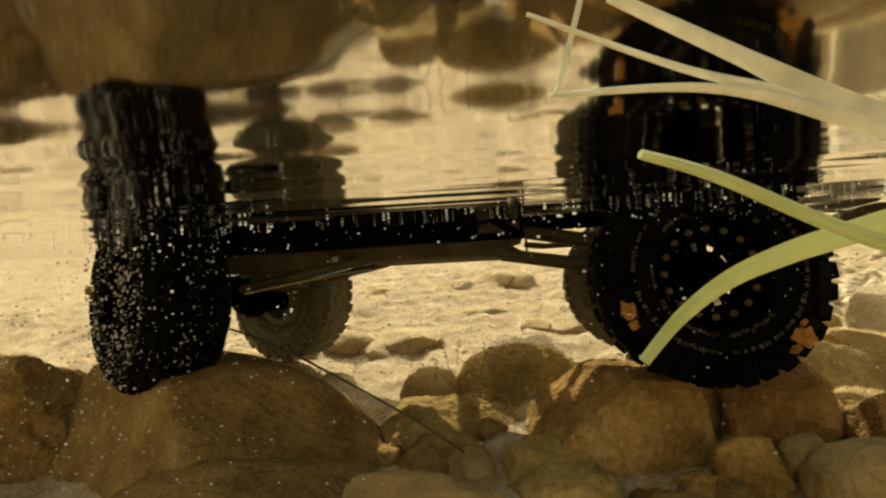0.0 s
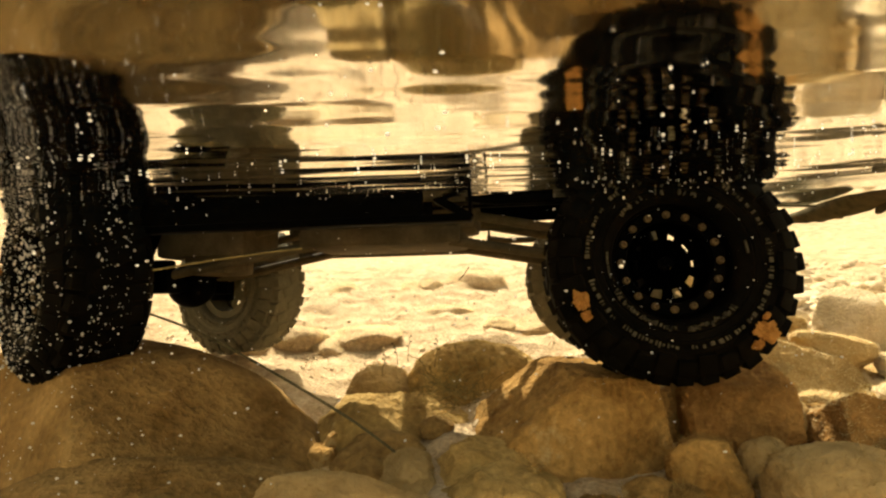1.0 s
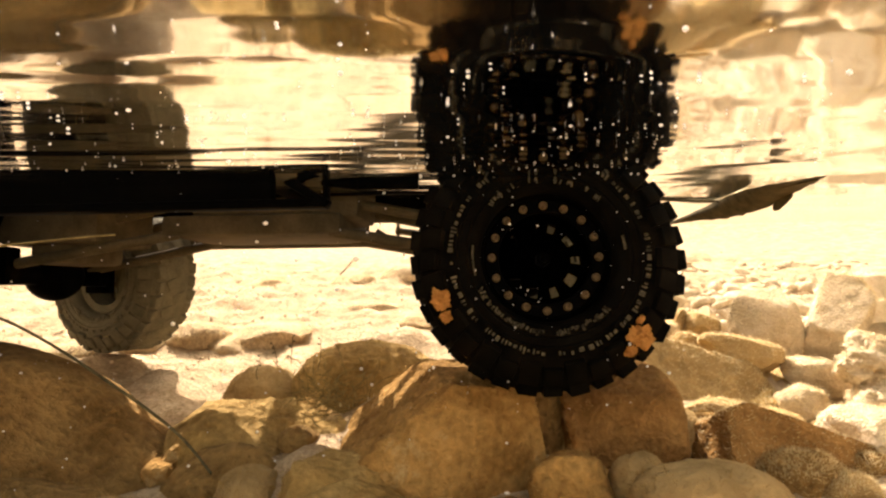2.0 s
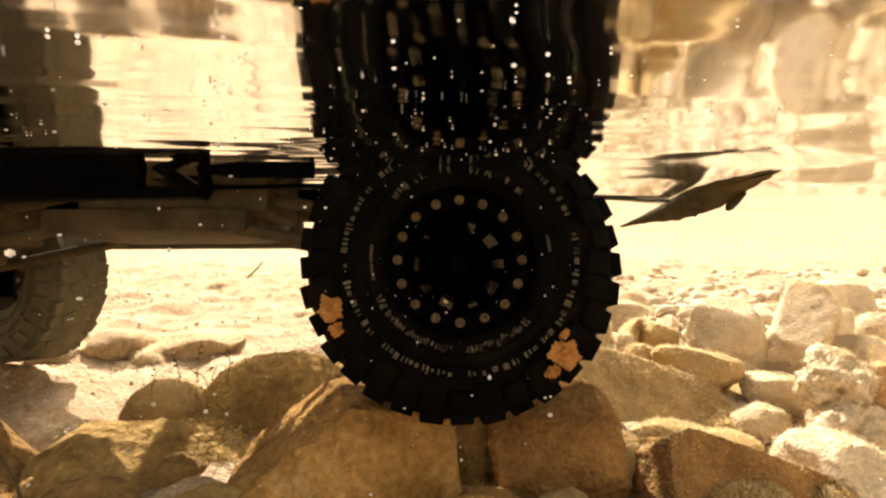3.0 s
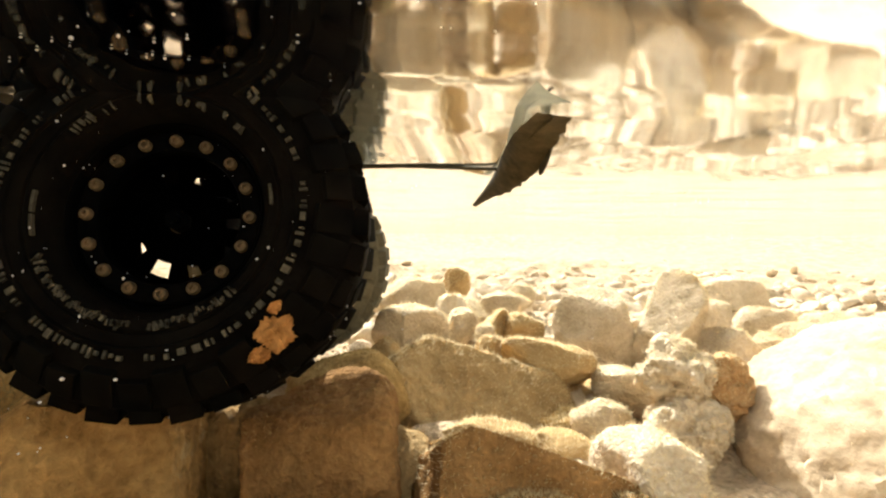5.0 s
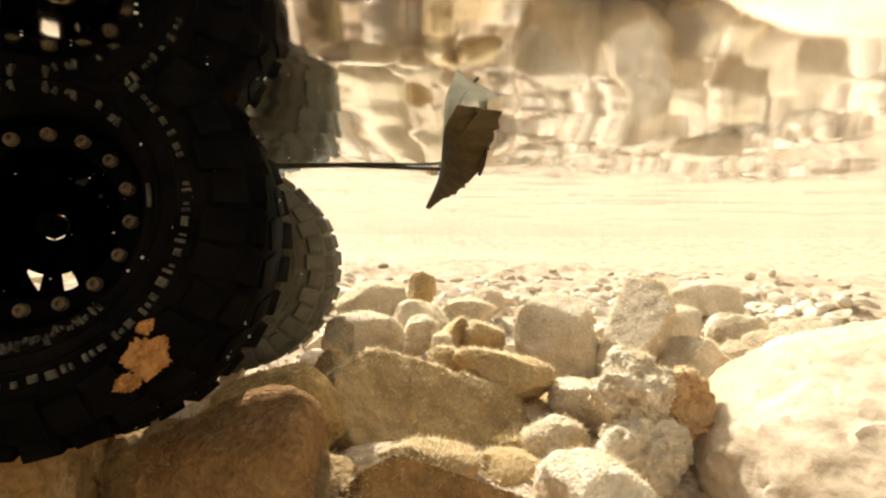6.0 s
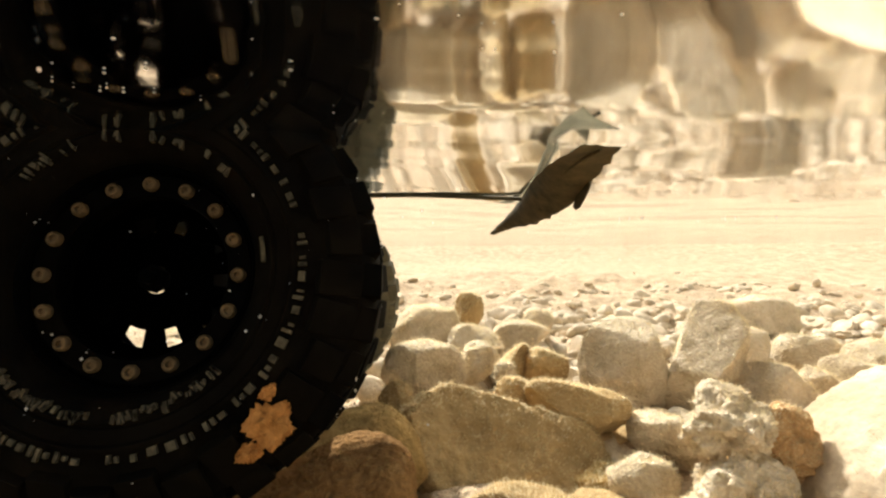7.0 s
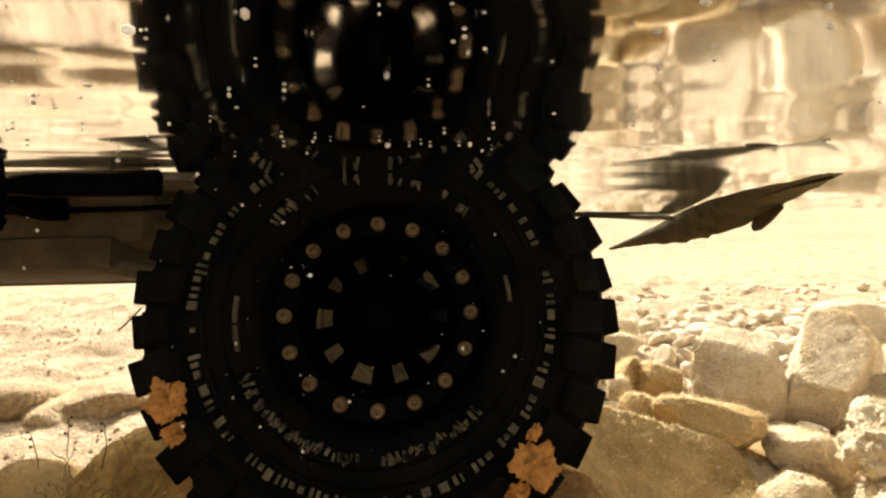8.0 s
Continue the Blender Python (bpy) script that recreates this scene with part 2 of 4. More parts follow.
def water_level(x, y):
    """The standing wave beside the truck: high towards the open water, low behind the leaf, which also pulls down a little trough."""
    side = min(1.0, max(0.0, (x - 0.15) / 0.11))
    side = side * side * (3 - 2 * side)
    wave = 0.0052 * math.cos(math.pi * (y - 0.10) / 0.28 + 0.9 * noise.noise(Vector((x * 5, y * 5, 2.1)))) * math.exp(-((y - 0.22) / 0.36) ** 2)
    q = min(1.0, max(0.0, (y - 0.258) / 0.085))
    gap = math.hypot(x - (0.2460 + 0.016 * q), y - (0.258 + 0.085 * q))
    return wave * side - (0.0002 + 0.0042 * q) * math.exp(-(gap / 0.024) ** 1.6)


def water_sheet():
    far = 0.2 * 1.5 ** np.arange(0, 9)
    xs = sorted([*(-0.1 - far), *np.arange(-0.1, 0.7, 0.004), *(0.7 + far)])
    ys = sorted([*(-0.05 - far), *np.arange(-0.05, 0.75, 0.004), *(0.75 + far)])
    verts = [(x, y, water_level(x, y)) for y in ys for x in xs]
    w = len(xs)
    me = bpy.data.meshes.new("water")
    me.from_pydata(verts, [], [(j * w + i, j * w + i + 1, (j + 1) * w + i + 1, (j + 1) * w + i) for j in range(len(ys) - 1) for i in range(w - 1)])
    me.materials.append(WATERMAT)
    me.shade_smooth()
    ob = new("water", me)
    ob.matrix_world = pose(0, 0, WATER)
    return tagged(ob, "clear rippled stream water surface", "water", kind="structure")


water = water_sheet()
water.visible_shadow = False


# ---- stones ----
def rock_mesh(name, size, seed, mat, planes=7, rough=0.12, detail=4, cut=(0.62, 0.86), facets=()):
    """A worn stone: a ball cut by random planes, then weathered."""
    rnd = random.Random(seed)
    bm = bmesh.new()
    bmesh.ops.create_icosphere(bm, subdivisions=detail, radius=1.0)
    cuts = [(Vector(d).normalized(), c) for d, c in facets]
    for _ in range(planes):
        d = Vector((rnd.gauss(0, 1), rnd.gauss(0, 1), rnd.gauss(0, 0.8))).normalized()
        cuts.append((d, rnd.uniform(*cut)))
    o = Vector((seed * 3.7, seed * 1.9, 0.5))
    for v in bm.verts:
        p = v.co.copy()
        for d, c in cuts:
            over = p.dot(d) - c
            if over > 0:
                p -= d * over * 0.97
        n = noise.noise(p * 1.7 + o) * rough + noise.noise(p * 5 + o) * rough * 0.3 + noise.noise(p * 14 + o) * rough * 0.12
        p *= 1 + n
        v.co = Vector((p.x * size[0], p.y * size[1], p.z * size[2]))
    return mesh_of(name, bm, mat)




def rock(centre, size, seed, mat, label, turn=(0, 0, 0), planes=7, rough=0.12, detail=4, group="", cut=(0.62, 0.86), facets=()):
    return thing("stone", rock_mesh("stone", size, seed, mat, planes, rough, detail, cut, facets), mat, label, "stone", group, m=pose(*centre, *turn))


def hewn(centre, size, seed, mat, label, cuts=(), square=2.0, turn=(0, 0, 0), rough=0.10, knobs=0.0, detail=5, round_off=0.004, group="", chips=6):
    """A stone: a rounded block (square: from ball to box), chipped at random, split along planes (point, normal in the world), then weathered."""
    bm = bmesh.new()
    bmesh.ops.create_icosphere(bm, subdivisions=detail, radius=1.0)
    spin = Euler([radians(q) for q in turn]).to_matrix()
    c0, o, least = Vector(centre), Vector((seed * 3.7, seed * 1.9, 0.5)), min(size)
    planes = [(Vector(p), Vector(n).normalized()) for p, n in cuts]
    rnd = random.Random(seed)
    flats = [(Vector((rnd.gauss(0, 1), rnd.gauss(0, 1), rnd.gauss(0, 0.9))).normalized(), rnd.uniform(0.66, 0.90)) for _ in range(chips)]
    for v in bm.verts:
        u = v.co
        u = u / (abs(u.x) ** square + abs(u.y) ** square + abs(u.z) ** square) ** (1 / square)
        w = u.normalized()
        for d, c in flats:
            over = u.dot(d) - c
            if over > 0:
                u = u - d * over * 0.94
        swell = rough * (noise.noise(w * 1.3 + o) + 0.45 * noise.noise(w * 3.1 + o) + 0.2 * noise.noise(w * 7 + o))
        if knobs:
            swell += knobs * (0.5 - abs(noise.noise(w * 2.6 + o)) * 1.4 + 0.35 * (0.5 - abs(noise.noise(w * 5 + o))) + 0.12 * noise.noise(w * 11 + o))
        u = u * (1 + swell)
        p = c0 + spin @ Vector((u.x * size[0], u.y * size[1], u.z * size[2]))
        for q, n in planes:
            over = (p - q).dot(n)
            if over > -round_off:
                keep = 0.0 if over > round_off else (over - round_off) ** 2 / (4 * round_off)
                p -= n * (over + keep)
        p += w * least * (0.035 * noise.noise(p * 160 + o) + 0.022 * noise.noise(p * 420 + o))
        v.co = p - c0
    return thing("stone", mesh_of("stone", bm, mat), mat, label, "stone", group, m=Matrix.Translation(c0))


# right of the truck
S, T = STONE, TAUPE
hewn((0.257, 0.356, -0.030), (0.056, 0.042, 0.046), 1, T, "humped grey-brown stone lying in the shade",
     (((0.256, 0.357, -0.001), (0.155, -0.72, 0.67)), ((0.250, 0.358, 0.0005), (0.30, 0.45, 0.84)), ((0.230, 0.358, 0.005), (-0.52, 0.2, 0.83)), ((0.212, 0.35, -0.01), (-0.94, -0.3, 0.15)), ((0.303, 0.347, -0.021), (0.92, -0.2, 0.3))),
     rough=0.07, detail=6, round_off=0.004, chips=0)
hewn((0.300, 0.366, -0.014), (0.026, 0.0115, 0.0125), 2, T, "long brownish stone lying beside a humped stone", square=3.6, turn=(0, 10, -26), rough=0.09)
hewn((0.339, 0.351, -0.025), (0.019, 0.013, 0.013), 21, S, "pale chalky stone among larger ones", square=2.8, turn=(0, 22, -14), rough=0.13)
hewn((0.341, 0.312, -0.008), (0.0165, 0.016, 0.0155), 3, S, "knobbly pale tufa stone with ragged lumps", rough=0.30, knobs=0.20, detail=6, chips=0)
hewn((0.360, 0.304, -0.013), (0.0105, 0.012, 0.014), 52, RUST, "orange-brown pitted stone clasped by tufa", rough=0.18, knobs=0.22)
hewn((0.337, 0.301, -0.030), (0.0185, 0.016, 0.016), 22, S, "smaller knobbly tufa stone, pale and pitted", rough=0.30, knobs=0.20, detail=6, chips=0)
hewn((0.311, 0.328, -0.0365), (0.0155, 0.013, 0.0135), 4, S, "small rounded pale stone with fuzzy silt", square=2.4, rough=0.14)
hewn((0.298, 0.268, -0.031), (0.014, 0.026, 0.0145), 23, S, "bleached white stone at the slab's edge", square=2.5, turn=(0, 8, 8), rough=0.13)
hewn((0.247, 0.312, -0.035), (0.027, 0.014, 0.0120), 11, T, "flat grey-brown stone wedged between larger stones", square=2.8, turn=(0, 4, -8), rough=0.08)
hewn((0.446, 0.270, -0.043), (0.100, 0.088, 0.066), 5, SMOOTH, "large smooth pale boulder in full sun", square=2.2, turn=(0, -10, 30), rough=0.07, detail=6, chips=0)
hewn((0.354, 0.414, -0.004), (0.027, 0.022, 0.028), 7, S, "pale angular block standing on the gravel",
     (((0.354, 0.398, 0.014), (-0.1, -0.42, 0.9)), ((0.372, 0.40, 0.0), (0.85, -0.35, 0.3)), ((0.34, 0.394, -0.005), (-0.2, -0.96, 0.2))), square=3.6, turn=(0, -6, 14), rough=0.08)
hewn((0.394, 0.390, 0.003), (0.020, 0.022, 0.038), 6, S, "pale pyramid-shaped stone standing on edge",
     (((0.392, 0.38, 0.010), (-0.42, -0.55, 0.72)), ((0.413, 0.382, 0.020), (0.88, -0.35, 0.32)), ((0.398, 0.376, -0.006), (0.45, -0.88, -0.1))), square=3.4, turn=(8, 24, 12), rough=0.07, round_off=0.0025)
hewn((0.306, 0.420, -0.004), (0.0125, 0.011, 0.0125), 8, T, "small dark stone with a bright fuzzy algae rim", square=2.6, turn=(0, 8, 10))
hewn((0.290, 0.428, -0.003), (0.008, 0.010, 0.0135), 9, T, "narrow upright grey-brown stone", square=2.5, turn=(0, 14, 0))
hewn((0.281, 0.420, -0.006), (0.007, 0.007, 0.008), 53, S, "pebble leaning on a narrow stone", rough=0.14)
hewn((0.275, 0.387, -0.013), (0.012, 0.011, 0.0125), 24, T, "small green-tinged stone furred with algae", rough=0.14)
hewn((0.234, 0.430, -0.004), (0.025, 0.018, 0.016), 25, S, "pale rounded stone behind the rear wheel", square=2.5, turn=(0, 6, 10))
hewn((0.270, 0.450, -0.006), (0.014, 0.012, 0.011), 54, S, "pale chipped stone on the gravel", square=3, turn=(10, -14, 30), rough=0.14)
hewn((0.279, 0.482, -0.002), (0.021, 0.015, 0.015), 27, S, "pale angular stone on the silt", square=3, turn=(0, 16, 20), rough=0.12)
hewn((0.246, 0.507, 0.008), (0.026, 0.018, 0.022), 26, S, "pale wedge of stone rising from the silt", (((0.235, 0.50, 0.018), (-0.55, -0.2, 0.8)), ((0.25, 0.493, 0.0), (0.35, -0.9, 0.2))), square=3.2, turn=(0, -14, 12))
hewn((0.293, 0.560, 0.012), (0.012, 0.011, 0.018), 55, T, "upright brownish stone far back on the bed", square=2.8, turn=(0, 12, 0))
hewn((0.319, 0.500, 0.000), (0.021, 0.015, 0.0125), 28, S, "pale ridged stone on the gravel", square=2.8, turn=(0, -10, -14), rough=0.13)
hewn((0.353, 0.550, 0.004), (0.013, 0.012, 0.012), 56, S, "pale rounded stone on the gravel")
hewn((0.424, 0.374, -0.016), (0.026, 0.020, 0.018), 29, S, "low pale stone beside the standing stone", square=2.5, turn=(0, 12, 0))
hewn((0.452, 0.374, -0.012), (0.014, 0.012, 0.013), 30, S, "wedge of pale stone with a sharp edge", (((0.455, 0.37, -0.004), (0.5, -0.4, 0.75)), ((0.448, 0.366, -0.006), (-0.6, -0.75, 0.3))), square=3)
hewn((0.477, 0.378, -0.010), (0.015, 0.013, 0.014), 57, S, "pale split stone beside the large boulder", (((0.472, 0.37, -0.004), (-0.6, -0.4, 0.7)),), square=3)
hewn((0.452, 0.435, -0.004), (0.022, 0.018, 0.018), 58, S, "pale stone on the gravel behind the standing stone", square=2.6)
hewn((0.503, 0.432, -0.006), (0.020, 0.017, 0.016), 31, S, "broad pale stone lying on the bed", square=2.6)
hewn((0.527, 0.400, -0.006), (0.031, 0.020, 0.013), 32, S, "flat pale stone behind the large boulder", square=2.6, turn=(0, -5, 0))
hewn((0.58, 0.556, -0.002), (0.034, 0.026, 0.024), 33, S, "pale stone far off on the bed", square=2.6)
hewn((0.214, 0.402, -0.018), (0.010, 0.010, 0.015), 34, T, "little upright stone behind the tyre")
hewn((0.190, 0.333, -0.024), (0.029, 0.022, 0.029), 35, OLIVE, "grey-brown stone beside the rear wheel", (((0.196, 0.33, 0.003), (-0.35, -0.15, 0.92)),), square=2.4, rough=0.07)
hewn((0.264, 0.276, -0.046), (0.056, 0.032, 0.046), 10, RUSSET, "orange-brown slab with a pale rim",
     (((0.231, 0.267, -0.0100), (0.38, 0.62, 0.69)), ((0.226, 0.267, -0.0105), (-0.30, 0.5, 0.81)), ((0.217, 0.266, -0.022), (-0.93, -0.10, 0.30)), ((0.231, 0.265, -0.0105), (0.06, -0.86, 0.50))), square=3.0, rough=0.05, detail=6, round_off=0.002, chips=2)
hewn((0.183, 0.294, -0.031), (0.034, 0.030, 0.038), 36, RUSSET, "pinkish brown stone leaning under the rear tyre",
     (((0.188, 0.29, -0.001), (-0.22, -0.2, 0.95)), ((0.2090, 0.29, -0.02), (0.98, -0.15, 0.1)), ((0.176, 0.274, -0.012), (-0.45, -0.8, 0.4))), square=2.6, rough=0.06, detail=6)
hewn((0.209, 0.292, -0.037), (0.018, 0.016, 0.019), 37, T, "small grey stone beside the orange slab", square=2.4)
# the next four are added so that their colour darkens the shaded gaps
hewn((0.226, 0.314, -0.045), (0.022, 0.016, 0.016), 64, OLIVE, "stone added between slab and hump, dark for the gap's shade", square=2.4)
hewn((0.284, 0.320, -0.047), (0.022, 0.016, 0.015), 65, T, "low stone in the gap beside the flat one", square=2.4)
hewn((0.316, 0.302, -0.048), (0.020, 0.020, 0.015), 66, T, "low silted stone between pale ones", square=2.4)
hewn((0.322, 0.372, -0.040), (0.030, 0.022, 0.016), 67, T, "low silted stone behind the chalky one", square=2.4)
# under and before the truck
hewn((0.090, 0.294, -0.050), (0.064, 0.040, 0.072), 13, BROWN, "big orange-brown slab with a pale sloping ridge propping the wheel",
     (((0.0975, 0.279, 0.0055), (-0.6, -0.06, 0.8)), ((0.139, 0.28, -0.02), (0.97, -0.12, 0.12)), ((0.085, 0.266, -0.012), (-0.16, -0.93, 0.32)), ((0.125, 0.266, -0.020), (0.22, -0.95, 0.2)), ((0.104, 0.285, 0.0035), (0.10, 0.05, 0.99))),
     square=3.0, rough=0.05, detail=6, round_off=0.003, chips=2)
hewn((0.046, 0.270, -0.047), (0.034, 0.024, 0.024), 61, OLIVE, "low brown stone at the foot of the slab", square=2.3, turn=(0, 10, 12), rough=0.12)
hewn((0.000, 0.285, -0.050), (0.034, 0.026, 0.024), 62, UMBER, "brown stone sunk between larger ones", square=2.3, turn=(0, -6, -20), rough=0.12)
hewn((0.112, 0.240, -0.050), (0.024, 0.018, 0.018), 63, BROWN, "low rounded brown stone before the slab", square=2.3, rough=0.10)
# added stone: its dark colour paints the shade in the gap
hewn((0.152, 0.312, -0.036), (0.020, 0.020, 0.028), 59, UMBER, "dark brown stone added in the gap under the wheel for its shade", square=2.4)
hewn((0.143, 0.244, -0.038), (0.018, 0.016, 0.020), 38, BROWN, "low brown stone sunk in the bed", square=2.5, turn=(0, 4, 20))
hewn((0.1725, 0.247, -0.036), (0.013, 0.012, 0.015), 60, T, "small olive-brown stone furred with weed", square=2.4)
hewn((0.187, 0.222, -0.035), (0.030, 0.021, 0.0195), 39, T, "rounded olive-grey stone in the shade", square=2.4, rough=0.07, detail=6, chips=0)
# the darker olive puts the truck's shade into this boulder's colour
hewn((0.054, 0.396, -0.034), (0.048, 0.034, 0.033), 14, OLIVE, "rounded boulder with a pale band", square=2.3, rough=0.06, detail=6, chips=0)
hewn((-0.012, 0.392, -0.037), (0.025, 0.022, 0.023), 15, T, "rounded grey-brown stone before a boulder", rough=0.08, chips=0)
hewn((0.002, 0.334, -0.049), (0.054, 0.040, 0.034), 40, OLIVE, "low silted stone in the shade", square=2.3, turn=(0, 6, 0), rough=0.12)
hewn((0.046, 0.246, -0.050), (0.034, 0.028, 0.024), 41, OLIVE, "dark stone with wisps of weed", square=2.3, rough=0.14)
hewn((0.092, 0.224, -0.054), (0.034, 0.026, 0.022), 42, UMBER, "broad low brown stone sunk in the bed", square=2.4, turn=(0, -8, 20), rough=0.12)
rock((-0.130, 0.315, -0.052), (0.125, 0.085, 0.066), 16, UMBER, "great brown rock under the front wheel", (0, 24, -8), 7, 0.06, 5)
rock((-0.085, 0.235, -0.060), (0.10, 0.060, 0.044), 43, UMBER, "broad brown rock before the front wheel", (0, 8, -6), 7, 0.07, 5)
hewn((-0.018, 0.226, -0.040), (0.046, 0.021, 0.0225), 17, T, "pale flat stone before the brown rock", square=2.4, turn=(0, 4, 0), rough=0.08, detail=6)
hewn((-0.300, 0.345, -0.030), (0.105, 0.070, 0.066), 48, UMBER, "broad brown rock with a bumpy top", square=2.4, turn=(0, 6, 10), rough=0.16, detail=6)
filler = random.Random(77)
for k in range(55):
    x, y = filler.uniform(-0.06, 0.30), filler.uniform(0.14, 0.36)
    r = filler.uniform(0.008, 0.015)
    hewn((x, y, bed_height(x, y) + r * 0.15), (r * filler.uniform(1.0, 1.7), r, r * filler.uniform(0.5, 0.9)), 100 + k, filler.choice((OLIVE, T, BROWN, UMBER)),
         "small brown stone wedged among the larger ones", square=2.4, turn=(0, 0, filler.uniform(0, 180)), rough=0.14, detail=4, group="small stones under the truck")
# between the wheels and beyond: stones half drowned in silt
lump = random.Random(31)
for k in range(18):
    x, y = lump.uniform(-0.20, 0.26), 0.48 + 0.42 * lump.random() ** 1.3
    r = 0.016 + 0.022 * lump.random() ** 1.4
    rock((x, y, bed_height(x, y) - r * 0.06), (r * lump.uniform(0.9, 1.4), r, r * lump.uniform(0.42, 0.58)), 400 + k, SILT,
         "low pale stone half buried in silt", (0, 0, lump.uniform(0, 180)), 3, 0.14, 4, "silted stones beyond the truck")


# ---- gravel: countless small stones on the bed ----
def gravel():
    rnd = random.Random(5)
    verts, faces = [], []
    bm = bmesh.new()
    bmesh.ops.create_icosphere(bm, subdivisions=2, radius=1.0)
    base = [v.co.copy() for v in bm.verts]
    tris = [[v.index for v in f.verts] for f in bm.faces]
    bm.free()
    for k in range(1740):
        if k >= 1500:
            x, y = rnd.uniform(0.20, 0.95), 0.48 + 0.4 * rnd.random() ** 1.3
        elif k >= 1150:
            x, y = rnd.uniform(0.20, 0.72), rnd.uniform(0.40, 0.68)
        elif k < 720:
            x, y = rnd.uniform(0.15, 0.80), 0.36 + 0.34 * rnd.random() ** 1.4
        else:
            x, y = rnd.uniform(-0.7, 0.95), rnd.uniform(0.02, 1.2)
        if x < 0.26 and y < 0.42 and k < 720:
            continue
        r = rnd.choice((0.003, 0.004, 0.005, 0.007, 0.010, 0.014)) * (1 + 0.6 * max(0, y - 0.5))
        if 720 <= k < 1150:
            r *= 0.45
            if k % 3:
                continue
        if k >= 1150:
            r = rnd.uniform(0.005, 0.012)
        if x < 0.2 and y > 0.4:
            r *= 0.5
        turn = Euler((rnd.uniform(-0.6, 0.6), rnd.uniform(-0.6, 0.6), rnd.uniform(0, 6.3))).to_matrix()
        s = Vector((r * rnd.uniform(0.8, 1.5), r * rnd.uniform(0.7, 1.1), r * rnd.uniform(0.5, 0.9)))
        c = Vector((x, y, bed_height(x, y) + r * (0.25 if k < 1500 else -0.05)))
        cuts = [(Vector((rnd.gauss(0, 1), rnd.gauss(0, 1), rnd.gauss(0, 1))).normalized(), rnd.uniform(0.5, 0.85)) for _ in range(6)]
        o = len(verts)
        for b in base:
            p = b.copy()
            for d, q in cuts:
                p -= d * max(0.0, p.dot(d) - q)
            verts.append(c + turn @ Vector((p.x * s.x, p.y * s.y, p.z * s.z)))
        faces += [[o + i for i in t] for t in tris]
    crumb = [Vector(d) for d in ((1, 0, 0), (-1, 0, 0), (0, 1, 0), (0, -1, 0), (0, 0, 1), (0, 0, -1))]
    sides = ((0, 2, 4), (2, 1, 4), (1, 3, 4), (3, 0, 4), (2, 0, 5), (1, 2, 5), (3, 1, 5), (0, 3, 5))
    for _ in range(6500):
        x, y = rnd.uniform(-0.35, 0.75), 0.36 + 0.75 * rnd.random() ** 1.5
        if noise.noise(Vector((x * 14, y * 14, 1.7))) < rnd.uniform(-0.45, 0.25):
            continue
        r = rnd.choice((0.0006, 0.0008, 0.001, 0.0014, 0.002))
        turn = Euler((rnd.uniform(0, 6.3), rnd.uniform(0, 6.3), rnd.uniform(0, 6.3))).to_matrix()
        c, o = Vector((x, y, bed_height(x, y) + r * 0.2)), len(verts)
        verts += [c + turn @ (d * r * rnd.uniform(0.6, 1.4)) for d in crumb]
        faces += [[o + i for i in t] for t in sides]
    me = bpy.data.meshes.new("gravel")
    me.from_pydata(verts, [], faces)
    me.materials.append(PEBBLE)
    me.shade_smooth()
    me.set_sharp_from_angle(angle=radians(40))
    tagged(new("gravel", me), "loose pale gravel strewn over the bed", "gravel", kind="stuff")


gravel()


# ---- the truck ----
TYRE_R, TYRE_W = 0.0535, 0.020


def tyre_mesh():
    """A fat tyre's carcass: bulging walls, a stepped shoulder and a round crown."""
    bm = bmesh.new()
    half = [(0.0274, 0.0150), (0.0284, 0.0186), (0.0305, 0.0212), (0.0330, 0.0226), (0.0338, 0.0220), (0.0344, 0.0226), (0.0372, 0.0229), (0.0378, 0.0236), (0.0386, 0.0236),
            (0.0394, 0.0230), (0.0440, 0.0226), (0.0488, 0.0212), (0.0531, 0.0190), (0.0555, 0.0138), (0.0565, 0.0065)]
    lathe(bm, [(r, -y) for r, y in half] + [(0.0567, 0.0)] + [(r, y) for r, y in reversed(half)], 144)
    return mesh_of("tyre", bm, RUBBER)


def lug_mesh(size, mat):
    bm = bmesh.new()
    box(bm, (0, 0, 0), size, None, 0.0006)
    return mesh_of("tread_lug", bm, mat)


def lug_rows():
    """Which lug goes where round a tyre: (kind, pose)."""
    n, rows = 33, []
    for k in range(n):
        for side in (-1, 1):
            turn = Matrix.Rotation(-2 * math.pi * (k + 0.25 * side) / n, 4, 'Y')
            short = k % 2
            rows.append((short, turn @ Matrix.Translation((0.0531, side * 0.0120, 0)) @ Matrix.Rotation(side * radians(-18), 4, 'Z') @ Matrix.Rotation(side * radians(8), 4, 'X')))
            rows.append((2 + short, turn @ Matrix.Translation((0.0490 if short else 0.0480, side * 0.0202, 0)) @ Matrix.Rotation(side * radians(-34), 4, 'Z')))
        rows.append((4, Matrix.Rotation(-2 * math.pi * k / n, 4, 'Y') @ Matrix.Translation((0.0544, 0.0036 * (1 if k % 2 else -1), 0)) @ Matrix.Rotation(radians(25), 4, 'X')))
    return rows


